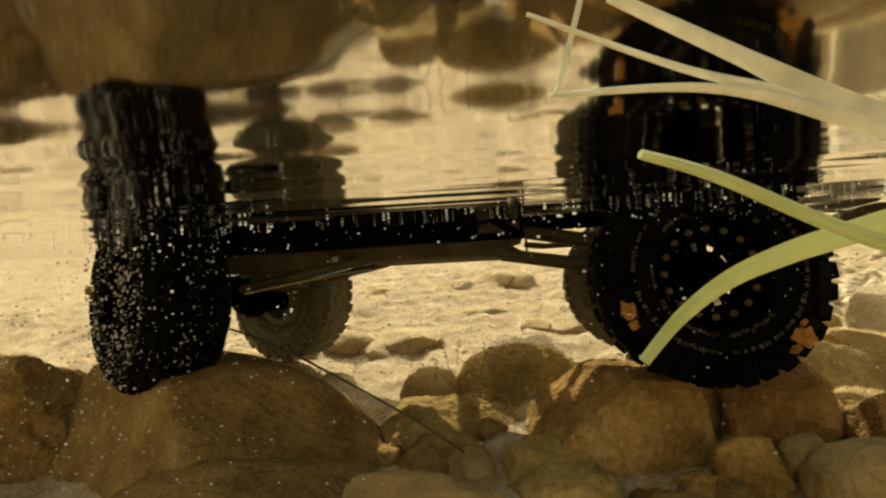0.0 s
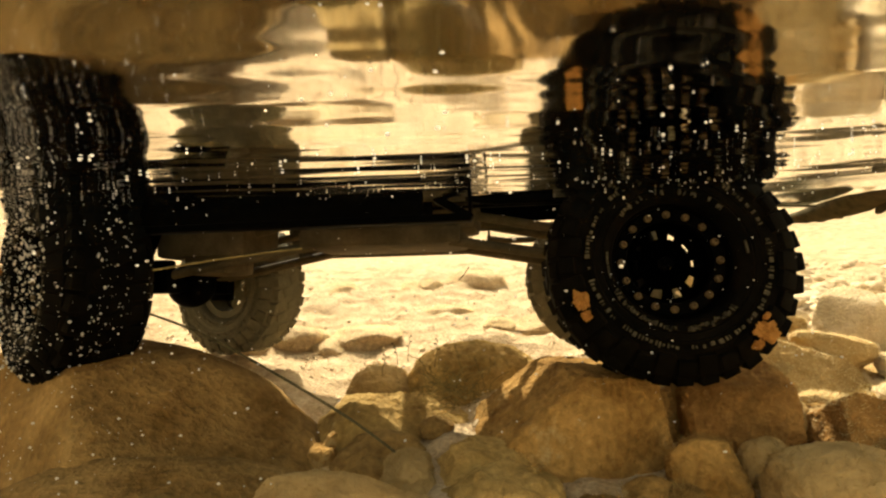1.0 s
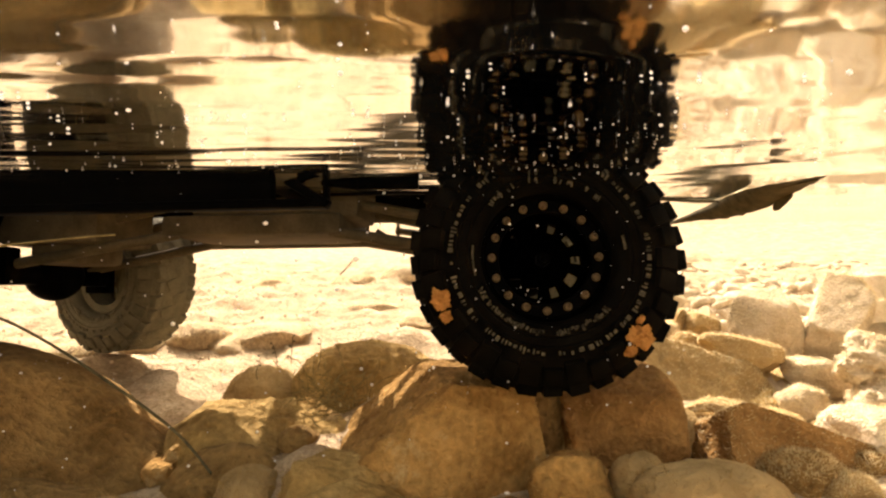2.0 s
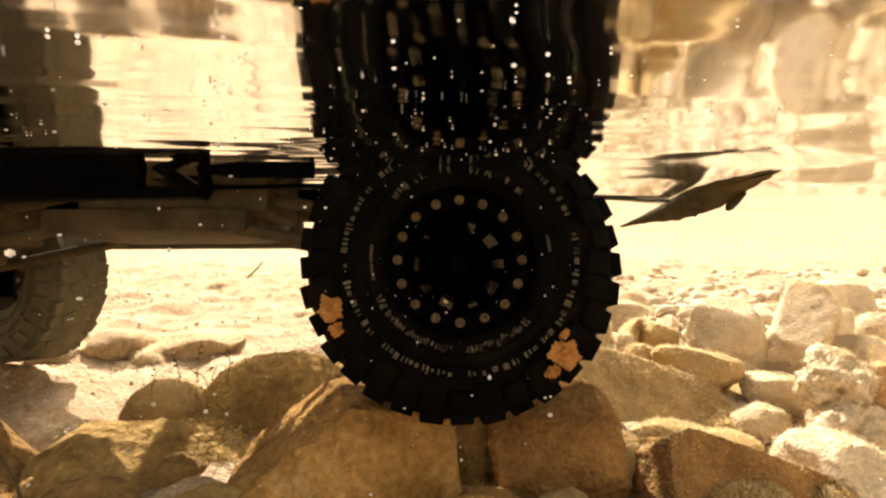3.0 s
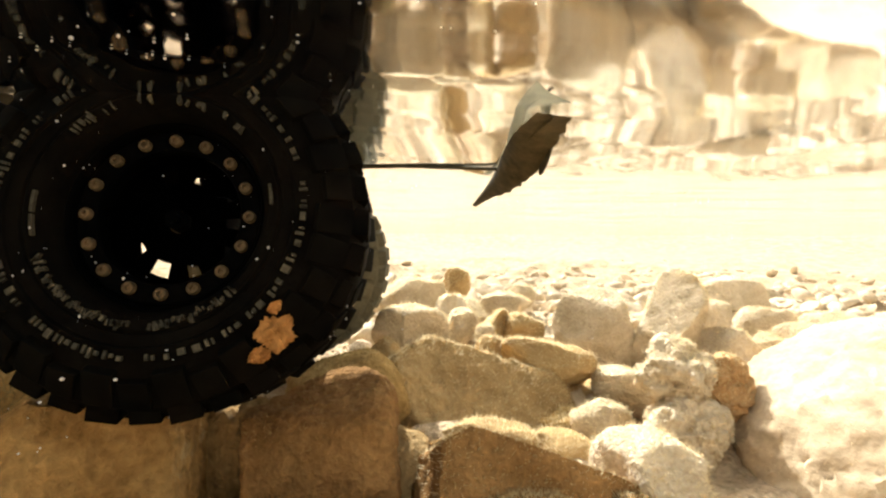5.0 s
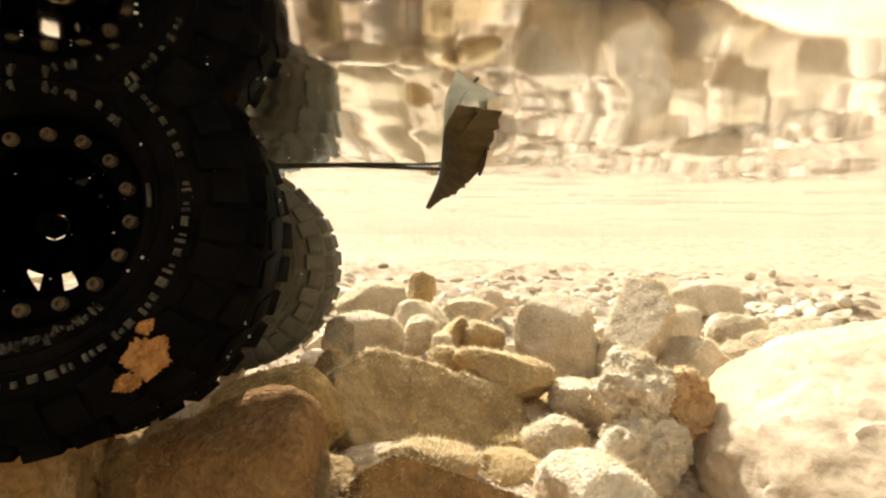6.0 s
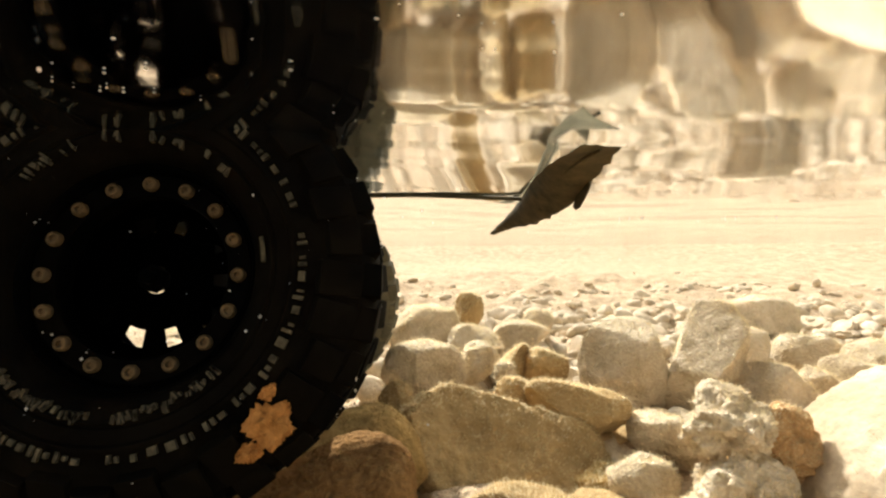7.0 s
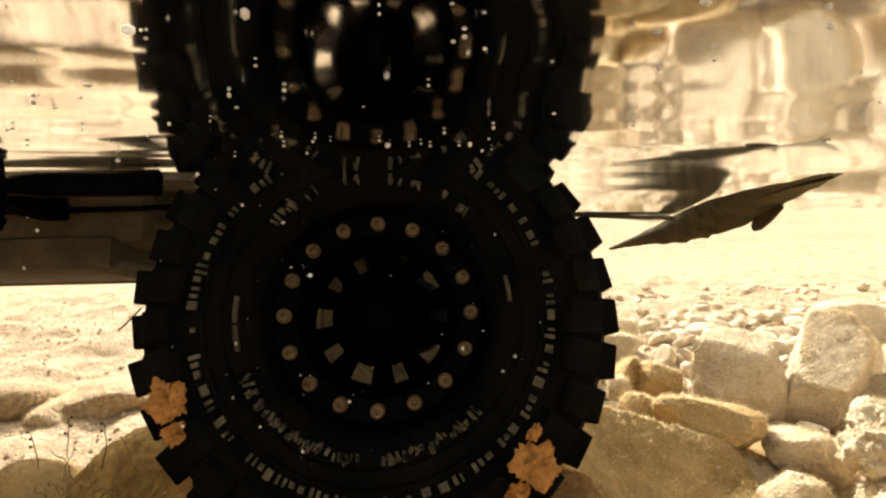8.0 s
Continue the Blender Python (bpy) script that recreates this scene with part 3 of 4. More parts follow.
def marks_mesh():
    """Raised blocks at the lugs' feet, and a band of small strokes like lettering round part of each wall."""
    bm = bmesh.new()
    rnd = random.Random(3)
    for side in (-1, 1):
        for k in range(33):
            foot = 2 * math.pi * (k + 0.25 * side) / 33
            group = rnd.choice((((0.0, 0.0030, 0.0026), (0.36, 0.0026, 0.0010), (0.56, 0.0026, 0.0008)), ((0.0, 0.0028, 0.0022), (0.30, 0.0030, 0.0009), (0.50, 0.0030, 0.0009), (0.72, 0.0018, 0.0015)),
                                ((0.0, 0.0030, 0.0012), (0.22, 0.0020, 0.0014), (0.50, 0.0024, 0.0022))))
            for along, tall, wide in group:
                if rnd.random() < 0.10:
                    continue
                tall, wide = tall * rnd.uniform(0.45, 0.9), wide * rnd.uniform(0.6, 0.9)
                a = foot + along * 2 * math.pi / 33
                box(bm, (0.0402 + rnd.uniform(-0.0003, 0.0003), side * 0.0229, 0), (tall, 0.0018, wide), Matrix.Rotation(-a, 4, 'Y'))
        for k in range(144):
            deg = k * 2.5
            if not (206 < deg < 266 or 274 < deg < 316 or (40 < deg < 140 and rnd.random() < 0.35)):
                continue
            a, r = radians(deg), 0.0318 + rnd.uniform(-0.0003, 0.0003)
            for _ in range(rnd.choice((1, 2, 2))):
                lean = Matrix.Rotation(-a - radians(rnd.uniform(-1.2, 1.2)), 4, 'Y')
                box(bm, (r + rnd.uniform(-0.0006, 0.0006), side * 0.0222, 0), (rnd.uniform(0.0009, 0.0026), 0.0014, rnd.uniform(0.0004, 0.0009)), lean @ Matrix.Translation((r, 0, 0)) @ Matrix.Rotation(radians(rnd.uniform(-24, 24)), 4, 'Y') @ Matrix.Translation((-r, 0, 0)))
        for deg in (4, 174, 186):
            for k in range(5):
                box(bm, (0.0312, side * 0.0222, 0), (0.0008, 0.0012, 0.0013), Matrix.Rotation(-radians(deg + k * 2.1), 4, 'Y'))
    return mesh_of("raised_lettering", bm, GLINT)


def rim_mesh():
    bm = bmesh.new()
    # outer lip and dished barrel
    lathe(bm, [(0.0276, -0.0150), (0.0270, -0.0155), (0.0264, -0.0146), (0.0264, -0.0096), (0.0216, -0.0094), (0.0212, 0.0160), (0.0264, 0.0165), (0.0276, 0.0150)], 96)
    # spoked disc with five wide and five narrow windows
    faces = []
    radii = (0.0035, 0.0105, 0.0128, 0.0172, 0.0218)
    n = 120
    ring = [[bm.verts.new((r * math.cos(2 * math.pi * k / n), -0.0030 - 0.002 * (1 - r / 0.0218), r * math.sin(2 * math.pi * k / n))) for k in range(n)] for r in radii]
    for i in range(4):
        for k in range(n):
            deg = (k + 0.5) * 360 / n
            wide = min(abs((deg - 36) % 72), 72 - abs((deg - 36) % 72)) < 10
            slim = min(deg % 72, 72 - deg % 72) < 5
            if i == 2 and (wide or slim):
                continue
            faces.append(bm.faces.new((ring[i][k], ring[i][(k + 1) % n], ring[i + 1][(k + 1) % n], ring[i + 1][k])))
    bmesh.ops.solidify(bm, geom=faces, thickness=0.0022)
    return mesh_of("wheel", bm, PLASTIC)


def beadlock_mesh():
    bm = bmesh.new()
    lathe(bm, [(0.0198, -0.0113), (0.0202, -0.0123), (0.0254, -0.0123), (0.0262, -0.0115), (0.0262, -0.0098), (0.0198, -0.0098)], 96)
    return mesh_of("beadlock_ring", bm, PLASTIC)


def bolt_mesh():
    bm = bmesh.new()
    lathe(bm, [(0.0, -0.0009), (0.0006, -0.0009), (0.0008, -0.0017), (0.0014, -0.0017), (0.0018, -0.0012), (0.0018, 0.0), (0.0, 0.0)], 14, False)
    return mesh_of("bolt", bm, STEEL)


def nut_mesh():
    bm = bmesh.new()
    bmesh.ops.create_cone(bm, cap_ends=True, segments=6, radius1=0.0034, radius2=0.0034, depth=0.004, matrix=Matrix.Rotation(radians(90), 4, 'X'))
    bmesh.ops.create_cone(bm, cap_ends=True, segments=12, radius1=0.0018, radius2=0.0016, depth=0.008, matrix=Matrix.Rotation(radians(90), 4, 'X'))
    return mesh_of("hub_nut", bm, PLASTIC)


TYRE, RIM, RING, BOLT, NUT, MARKS = tyre_mesh(), rim_mesh(), beadlock_mesh(), bolt_mesh(), nut_mesh(), marks_mesh()
LUG_SIZES = ((0.0062, 0.0120, 0.0082), (0.0062, 0.0100, 0.0080), (0.0108, 0.0040, 0.0080), (0.0084, 0.0040, 0.0076), (0.0054, 0.0100, 0.0080))
# far-side copies, all in the colour paled for haze
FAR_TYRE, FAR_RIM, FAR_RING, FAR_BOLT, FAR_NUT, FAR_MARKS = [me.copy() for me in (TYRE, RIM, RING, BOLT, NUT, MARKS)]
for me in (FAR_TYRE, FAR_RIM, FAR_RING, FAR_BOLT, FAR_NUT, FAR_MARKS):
    me.materials[0] = HAZED
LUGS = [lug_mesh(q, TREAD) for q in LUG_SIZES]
FAR_LUGS = [lug_mesh(q, HAZED) for q in LUG_SIZES]
LUG_ROWS = lug_rows()


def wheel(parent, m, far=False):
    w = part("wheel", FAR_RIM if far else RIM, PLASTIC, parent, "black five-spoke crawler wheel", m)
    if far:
        part("tyre", FAR_TYRE, HAZED, w, label="knobbly rubber tyre paled in colour for water haze")
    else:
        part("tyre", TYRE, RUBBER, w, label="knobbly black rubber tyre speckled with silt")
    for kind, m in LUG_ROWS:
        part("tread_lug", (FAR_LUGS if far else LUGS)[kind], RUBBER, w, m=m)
    tagged(part("raised_lettering", FAR_MARKS if far else MARKS, GLINT, w, "dusty raised blocks and lettering shapes, light put in their colour"), kind="stuff")
    part("beadlock_ring", FAR_RING if far else RING, PLASTIC, w)
    part("hub_nut", FAR_NUT if far else NUT, PLASTIC, w, m=pose(0, -0.0064, 0))
    for k in range(16):
        a = 2 * math.pi * k / 16 + radians(90)
        part("bolt", FAR_BOLT if far else BOLT, STEEL, w, m=Matrix.Translation((0.0228 * math.cos(a), -0.0123, 0.0228 * math.sin(a))))
    return w


def specks(w, seed, count, side=-1, small=1.0):
    """Silt grains clinging to a tyre."""
    rnd = random.Random(seed)
    verts, faces = [], []
    for _ in range(count):
        a = rnd.uniform(0, 2 * math.pi)
        if rnd.random() < 0.22:
            r, y = 0.050 * math.sqrt(rnd.uniform(0.08, 1.0)), side * (0.0236 if small < 1 else rnd.uniform(0.0236, 0.030))
            c = Vector((r * math.cos(a), y - side * max(0, r - 0.042) * 0.35, r * math.sin(a)))
        else:
            y = rnd.uniform(-0.021, 0.021)
            r = 0.0575 - 14.0 * y * y + rnd.uniform(-0.0030, 0.0003)
            c = Vector((r * math.cos(a), y, r * math.sin(a)))
        q = rnd.choice((0.00013, 0.00018, 0.00022, 0.0003, 0.00045, 0.0007)) * small
        sx, sy, sz = q * rnd.uniform(0.7, 1.8), q, q * rnd.uniform(0.7, 1.8)
        o = len(verts)
        verts += [c + Vector(d) for d in ((sx, 0, 0), (-sx, 0, 0), (0, sy, 0), (0, -sy, 0), (0, 0, sz), (0, 0, -sz))]
        faces += [(o, o + 2, o + 4), (o + 2, o + 1, o + 4), (o + 1, o + 3, o + 4), (o + 3, o, o + 4), (o + 2, o, o + 5), (o + 1, o + 2, o + 5), (o + 3, o + 1, o + 5), (o, o + 3, o + 5)]
    me = bpy.data.meshes.new("clinging_silt")
    me.from_pydata(verts, [], faces)
    me.materials.append(SPECK)
    tagged(part("clinging_silt", me, SPECK, w), kind="stuff")


def mud(w, degrees, r, size, seed):
    """An irregular clod smeared on the tyre's outer wall."""
    bm = bmesh.new()
    bmesh.ops.create_icosphere(bm, subdivisions=4, radius=1.0)
    for v in bm.verts:
        n = 1 + 0.38 * noise.noise(v.co * 1.6 + Vector((seed, 0, 0))) + 0.34 * noise.noise(v.co * 4.5 + Vector((seed, 3, 0))) + 0.22 * noise.noise(v.co * 11 + Vector((seed, 7, 0)))
        v.co = Vector((v.co.x * size[0] * n, v.co.y * 0.0022 * n, v.co.z * size[1] * n))
    a = radians(degrees)
    y = -0.0246 + max(0.0, r - 0.044) * 0.40
    part("mud_patch", bm, MUD, w, "orange mud smear", pose(r * math.cos(a), y, r * math.sin(a), 0, 0, 0) @ Matrix.Rotation(-a, 4, 'Y') @ Matrix.Rotation(radians(-18), 4, 'Z'))


truck = new("crawler_truck")
tagged(truck, "small radio-controlled rock crawler truck parked in the stream", "toy truck")
truck.matrix_world = pose(-0.0018, 0.379, 0.0484, -6.4, 0, -10.0)
AXLE, TRACK = 0.158, 0.080
rear = wheel(truck, pose(AXLE, -TRACK + 0.003 - 0.0162, 0) @ Matrix.Rotation(radians(2.5), 4, 'Z') @ Matrix.Translation((0, 0.0162, 0)) @ Matrix.Rotation(radians(-5), 4, 'X'))
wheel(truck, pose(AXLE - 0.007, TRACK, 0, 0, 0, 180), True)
front = wheel(truck, pose(-AXLE - 0.003, -TRACK - 0.008, 0, 0, 0, -31))
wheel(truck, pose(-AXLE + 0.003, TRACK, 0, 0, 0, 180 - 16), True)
specks(rear, 1, 300, -1, 0.45)
specks(front, 2, 3600, -1, 1.1)
mud(rear, -44, 0.0480, (0.0048, 0.0046), 1)
mud(rear, -52, 0.0500, (0.0018, 0.0026), 5)
mud(rear, -38, 0.0440, (0.0012, 0.0020), 9)
mud(rear, 203, 0.0478, (0.0036, 0.0046), 2)
mud(rear, 211, 0.0490, (0.0026, 0.0022), 3)
mud(front, 170, 0.0440, (0.003, 0.0025), 4)

for x in (AXLE, -AXLE):
    bm = bmesh.new()
    rod(bm, (x, -0.062, 0), (x, 0.062, 0), 0.0065)
    bmesh.ops.create_uvsphere(bm, u_segments=20, v_segments=12, radius=0.017, matrix=Matrix.Translation((x, 0.016, 0)))
    for s in (-1, 1):
        box(bm, (x, s * 0.058, 0), (0.014, 0.014, 0.024), None, 0.002)
        box(bm, (x - math.copysign(0.012, x), s * 0.036, 0.004), (0.016, 0.010, 0.022), None, 0.002)
    part("axle", bm, PLASTIC, truck)
    for s in (-1, 1):
        bm = bmesh.new()
        rod(bm, (x * 0.93, s * 0.034, 0.004), (math.copysign(0.045, x), s * 0.026, 0.022), 0.0032)
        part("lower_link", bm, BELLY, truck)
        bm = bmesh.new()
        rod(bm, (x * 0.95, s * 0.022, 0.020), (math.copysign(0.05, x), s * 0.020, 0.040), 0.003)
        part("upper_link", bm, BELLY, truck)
        bm = bmesh.new()
        rod(bm, (x * 1.0, s * 0.045, 0.006), (x * 0.86, s * 0.036, 0.085), 0.0075)
        rod(bm, (x * 1.0, s * 0.045, 0.0), (x * 0.86, s * 0.036, 0.085), 0.003)
        part("shock_absorber", bm, PLASTIC, truck)
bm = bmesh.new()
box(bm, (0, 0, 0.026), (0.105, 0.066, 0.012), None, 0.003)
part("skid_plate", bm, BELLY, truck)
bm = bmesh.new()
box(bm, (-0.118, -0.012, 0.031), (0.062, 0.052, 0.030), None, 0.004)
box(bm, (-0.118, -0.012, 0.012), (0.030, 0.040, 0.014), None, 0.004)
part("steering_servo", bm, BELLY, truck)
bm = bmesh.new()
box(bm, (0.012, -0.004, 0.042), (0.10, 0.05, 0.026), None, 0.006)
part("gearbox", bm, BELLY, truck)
for s in (-1, 1):
    bm = bmesh.new()
    box(bm, (0.0, s * 0.032, 0.052), (0.30, 0.004, 0.022), None, 0.001)
    part("frame_rail", bm, PLASTIC, truck)
# the unseen shell above the water, added to shade the stones before the truck
bm = bmesh.new()
# nose drawn long so that its shade reaches the left rock
box(bm, (-0.030, 0, 0.108), (0.49, 0.150, 0.044), None, 0.012)
for x0 in (AXLE, -AXLE):
    for side in (-1, 1):
        box(bm, (x0, side * 0.086, 0.118), (0.12, 0.034, 0.016), None, 0.006)
body = part("body", bm, PAINT, truck, "unseen grey plastic truck shell added for its shade")
bm = bmesh.new()
cab = box(bm, (0.0, 0, 0.158), (0.19, 0.142, 0.060), None, 0.010)
for v in bm.verts:
    if v.co.z > 0.165:
        v.co.x, v.co.y = v.co.x * 0.74 + 0.012, v.co.y * 0.88
part("cab", bm, PAINT, body)
bm = bmesh.new()
box(bm, (-0.284, 0, 0.098), (0.018, 0.16, 0.022), None, 0.004)
part("bumper", bm, PLASTIC, body)
bm = bmesh.new()
box(bm, (0.222, 0, 0.088), (0.016, 0.15, 0.018), None, 0.004)
part("bumper", bm, PLASTIC, body)
# side sliders: a moulded panel on each side, ending in an open triangle and a step bar
for s in (-1, 1):
    # the far slider takes the plastic colour paled for haze
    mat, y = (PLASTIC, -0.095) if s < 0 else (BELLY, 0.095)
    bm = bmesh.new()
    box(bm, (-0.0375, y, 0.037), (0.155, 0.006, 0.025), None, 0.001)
    slider = part("rock_slider", bm, mat, truck, "black slotted side slider" if s < 0 else "side slider paled in colour for water haze")
    for z, h, x1 in ((0.0256, 0.0042, 0.0645), (0.047, 0.008, 0.0645)):
        bm = bmesh.new()
        box(bm, ((x1 - 0.115) / 2, y, z), (x1 + 0.115, 0.008, h), None, 0.0015)
        part("slider_rail", bm, mat, slider)
    lean = math.atan2(0.0115, 0.0185)
    bm = bmesh.new()
    box(bm, (0, 0, 0), (0.0215, 0.007, 0.0044), None, 0.001)
    part("brace", bm, mat, slider, m=Matrix.Translation((0.0555, y, 0.0305)) @ Matrix.Rotation(lean, 4, 'Y'))
    bm = bmesh.new()
    box(bm, (0.0638, y, 0.036), (0.0018, 0.0065, 0.024), None, 0.0005)
    part("end_plate", bm, mat, slider)
    for x in (-0.08, -0.02, 0.03):
        bm = bmesh.new()
        box(bm, (x, s * 0.062, 0.042), (0.010, 0.062, 0.008), None, 0.001)
        part("strut", bm, mat, slider)
    bm = bmesh.new()
    rod(bm, (0.062, y, 0.0362), (0.078, y, 0.0338), 0.0028)
    rod(bm, (0.077, y, 0.0338), (0.104, y * 0.98, 0.0338), 0.0025)
    part("step_bar", bm, mat, slider)


# ---- floating leaf, stick, blades and stalk ----
def ribbon(points, widths, thick, sides=Vector((0, 0, 1)), fold=0.0):
    """A thin closed blade along smooth points; widths across it, with a slight fold along the middle."""
    pts = [Vector(p) for p in points]
    fine, wide, tops = [], [], []
    n = len(pts) - 1
    for k in range(n * 8 + 1):
        u = min(k / 8, n - 1e-6)
        i = int(u)
        a, b, c, d = pts[max(i - 1, 0)], pts[i], pts[i + 1], pts[min(i + 2, n)]
        q = u - i
        fine.append(0.5 * (2 * b + (c - a) * q + (2 * a - 5 * b + 4 * c - d) * q * q + (3 * b - a - 3 * c + d) * q ** 3))
        wide.append(widths[i] * (1 - q) + widths[i + 1] * q)
        tops.append(sides[i].lerp(sides[i + 1], q) if isinstance(sides, list) else sides)
    bm = bmesh.new()
    rows = []
    for k, p in enumerate(fine):
        along = (fine[min(k + 1, len(fine) - 1)] - fine[max(k - 1, 0)]).normalized()
        across = along.cross(tops[k]).normalized()
        up = across.cross(along).normalized()
        w = wide[k] / 2
        rows.append([bm.verts.new(p + across * w * c + up * (thick * t + fold * abs(c) * w)) for c, t in ((-1, 0), (-0.5, 0.5), (0, 0.6), (0.5, 0.5), (1, 0), (0.5, -0.5), (0, -0.6), (-0.5, -0.5))])
    for p, q in zip(rows, rows[1:]):
        for i in range(8):
            bm.faces.new((p[i], p[(i + 1) % 8], q[(i + 1) % 8], q[i]))
    bm.faces.new(rows[0]), bm.faces.new(rows[-1])
    return bm


def spline(pts, n):
    pts, out = [Vector(p) for p in pts], []
    last = len(pts) - 1
    for k in range(n + 1):
        u = min(k / n * last, last - 1e-6)
        i = int(u)
        a, b, c, d = pts[max(i - 1, 0)], pts[i], pts[i + 1], pts[min(i + 2, last)]
        q = u - i
        out.append(0.5 * (2 * b + (c - a) * q + (2 * a - 5 * b + 4 * c - d) * q * q + (3 * b - a - 3 * c + d) * q ** 3))
    return out


def leaf_mesh():
    """A limp blade between its upper and lower edge, ragged and slightly cupped."""
    n, m = 48, 8
    upper = spline([(0.2420, 0.2405, 0.0912), (0.2445, 0.2650, 0.0912), (0.2505, 0.2950, 0.0905), (0.2560, 0.3220, 0.0875), (0.2605, 0.3500, 0.0832), (0.2655, 0.3915, 0.0765)], n)
    lower = spline([(0.2567, 0.2500, 0.0930), (0.2605, 0.2720, 0.0880), (0.2625, 0.2950, 0.0818), (0.2632, 0.3250, 0.0776), (0.2640, 0.3600, 0.0768), (0.2660, 0.3930, 0.0752)], n)
    bm = bmesh.new()
    sheets = []
    for side in (0, 1):
        rows = []
        for k, (p, q) in enumerate(zip(upper, lower)):
            rag = 1 + 0.10 * noise.noise(Vector((k * 0.9, 3.1, 0))) + 0.06 * noise.noise(Vector((k * 2.3, 7.7, 0)))
            row = []
            for j in range(m + 1):
                c = j / m
                v = p.lerp(p + (q - p) * rag, c) + Vector((-0.0022 * math.sin(math.pi * c) - 0.0006 * side, 0, 0.0004 * noise.noise(Vector((k * 0.3, c * 3, 0)))))
                row.append(bm.verts.new(v))
            rows.append(row)
        sheets.append(rows)
    for rows in sheets:
        for k in range(n):
            for j in range(m):
                bm.faces.new((rows[k][j], rows[k][j + 1], rows[k + 1][j + 1], rows[k + 1][j]))
    f, g = sheets
    rim = [(k, 0) for k in range(n + 1)] + [(n, j) for j in range(1, m + 1)] + [(k, m) for k in range(n - 1, -1, -1)] + [(0, j) for j in range(m - 1, 0, -1)]
    for (k, j), (k2, j2) in zip(rim, rim[1:] + rim[:1]):
        bm.faces.new((f[k][j], f[k2][j2], g[k2][j2], g[k][j]))
    return bm


leaf = thing("leaf", leaf_mesh(), LEAF, "dark sodden leaf hanging from the water surface", "leaf", m=pose(0, 0, -0.0010))
bm = bmesh.new()
rod(bm, (0.185, 0.386, 0.0934), (0.2180, 0.357, 0.0915), 0.0011, 0.0009, 8)
rod(bm, (0.2180, 0.357, 0.0915), (0.2560, 0.3215, 0.0868), 0.0009, 0.0008, 8)
part("leaf_stem", bm, LEAF, leaf)
part("leaf_lobe", ribbon([(0.2600, 0.2740, 0.0880), (0.2610, 0.2800, 0.0852), (0.2614, 0.2850, 0.0826), (0.2616, 0.2880, 0.0808)], [0.0040, 0.0056, 0.0056, 0.0022], 0.0006, Vector((1, 0, 0))), LEAF, leaf)
part("midrib", ribbon([(0.2482, 0.2450, 0.0912), (0.2500, 0.2680, 0.0898), (0.2545, 0.2950, 0.0870), (0.2575, 0.3220, 0.0840), (0.2620, 0.3600, 0.0795)], [0.0009, 0.0009, 0.0008, 0.0007, 0.0004], 0.0007, Vector((1, 0, 0))), LEAF, leaf)
thing("stalk", ribbon([(-0.152, 0.338, 0.0395), (-0.117, 0.327, 0.0287), (-0.075, 0.305, 0.0137), (-0.022, 0.2726, -0.0074), (0.006, 0.2413, -0.0153)],
      [0.0012, 0.0014, 0.0014, 0.0012, 0.0008], 0.0012), LEAF, "thin dark stalk lying across the brown rock", "stalk")


thing("straw", ribbon([(-0.092, 0.243, 0.0655), (-0.070, 0.250, 0.0685), (-0.050, 0.256, 0.0708), (-0.034, 0.261, 0.0722)], [0.0008, 0.0010, 0.0010, 0.0006], 0.0007),
      MOSS, "thin brown straw caught under the truck", "straw")
thing("twig", ribbon([(0.050, 0.352, 0.0560), (0.047, 0.350, 0.0520), (0.043, 0.349, 0.0480)], [0.0007, 0.0006, 0.0004], 0.0006), LEAF, "short dark twig hanging under the truck", "twig")
for k, (x, y, h, lean) in enumerate(((0.356, 0.520, 0.020, -0.5), (0.372, 0.545, 0.012, 0.4), (0.330, 0.560, 0.010, 0.3))):
    z = bed_height(x, y)
    thing("grass_sprout", ribbon([(x, y, z), (x + lean * h * 0.4, y, z + h * 0.6), (x + lean * h, y, z + h)], [0.0006, 0.0005, 0.0003], 0.0005), MOSS,
          "thin green sprout rising from the gravel", "water plant", "sprouts on the gravel")

tuft = new("grass_tuft")
tagged(tuft, "tuft of green and pale grass trailing under the water", "grass")


def blade(points, widths, label):
    part("grass_blade", ribbon(points, widths, 0.0007, Vector((0, 1, 0.2)), 0.0), BLADE, tuft, label)


blade([(0.0130, 0.0305, 0.0792), (0.0153, 0.0305, 0.0817), (0.0180, 0.0301, 0.0838), (0.0209, 0.0296, 0.0851), (0.0242, 0.0291, 0.0861), (0.0320, 0.0275, 0.0882), (0.050, 0.026, 0.0920)],
      [0.0007, 0.0010, 0.0012, 0.0014, 0.0015, 0.0016, 0.0016], "pale green grass blade curving under the water")
blade([(0.0095, 0.0205, 0.0903), (0.0124, 0.0203, 0.0892), (0.0170, 0.0201, 0.0869), (0.0208, 0.0206, 0.0858), (0.030, 0.021, 0.0848)],
      [0.0004, 0.0005, 0.0006, 0.0007, 0.0007], "narrow yellow-green grass blade just under the surface")


def pale_stem(points, widths):
    part("grass_stem", ribbon(points, widths, 0.00015, Vector((0, 1, 0.2)), 0.0), SUNLIT, tuft, "pale grass stem with glaring sunlight in its colour")


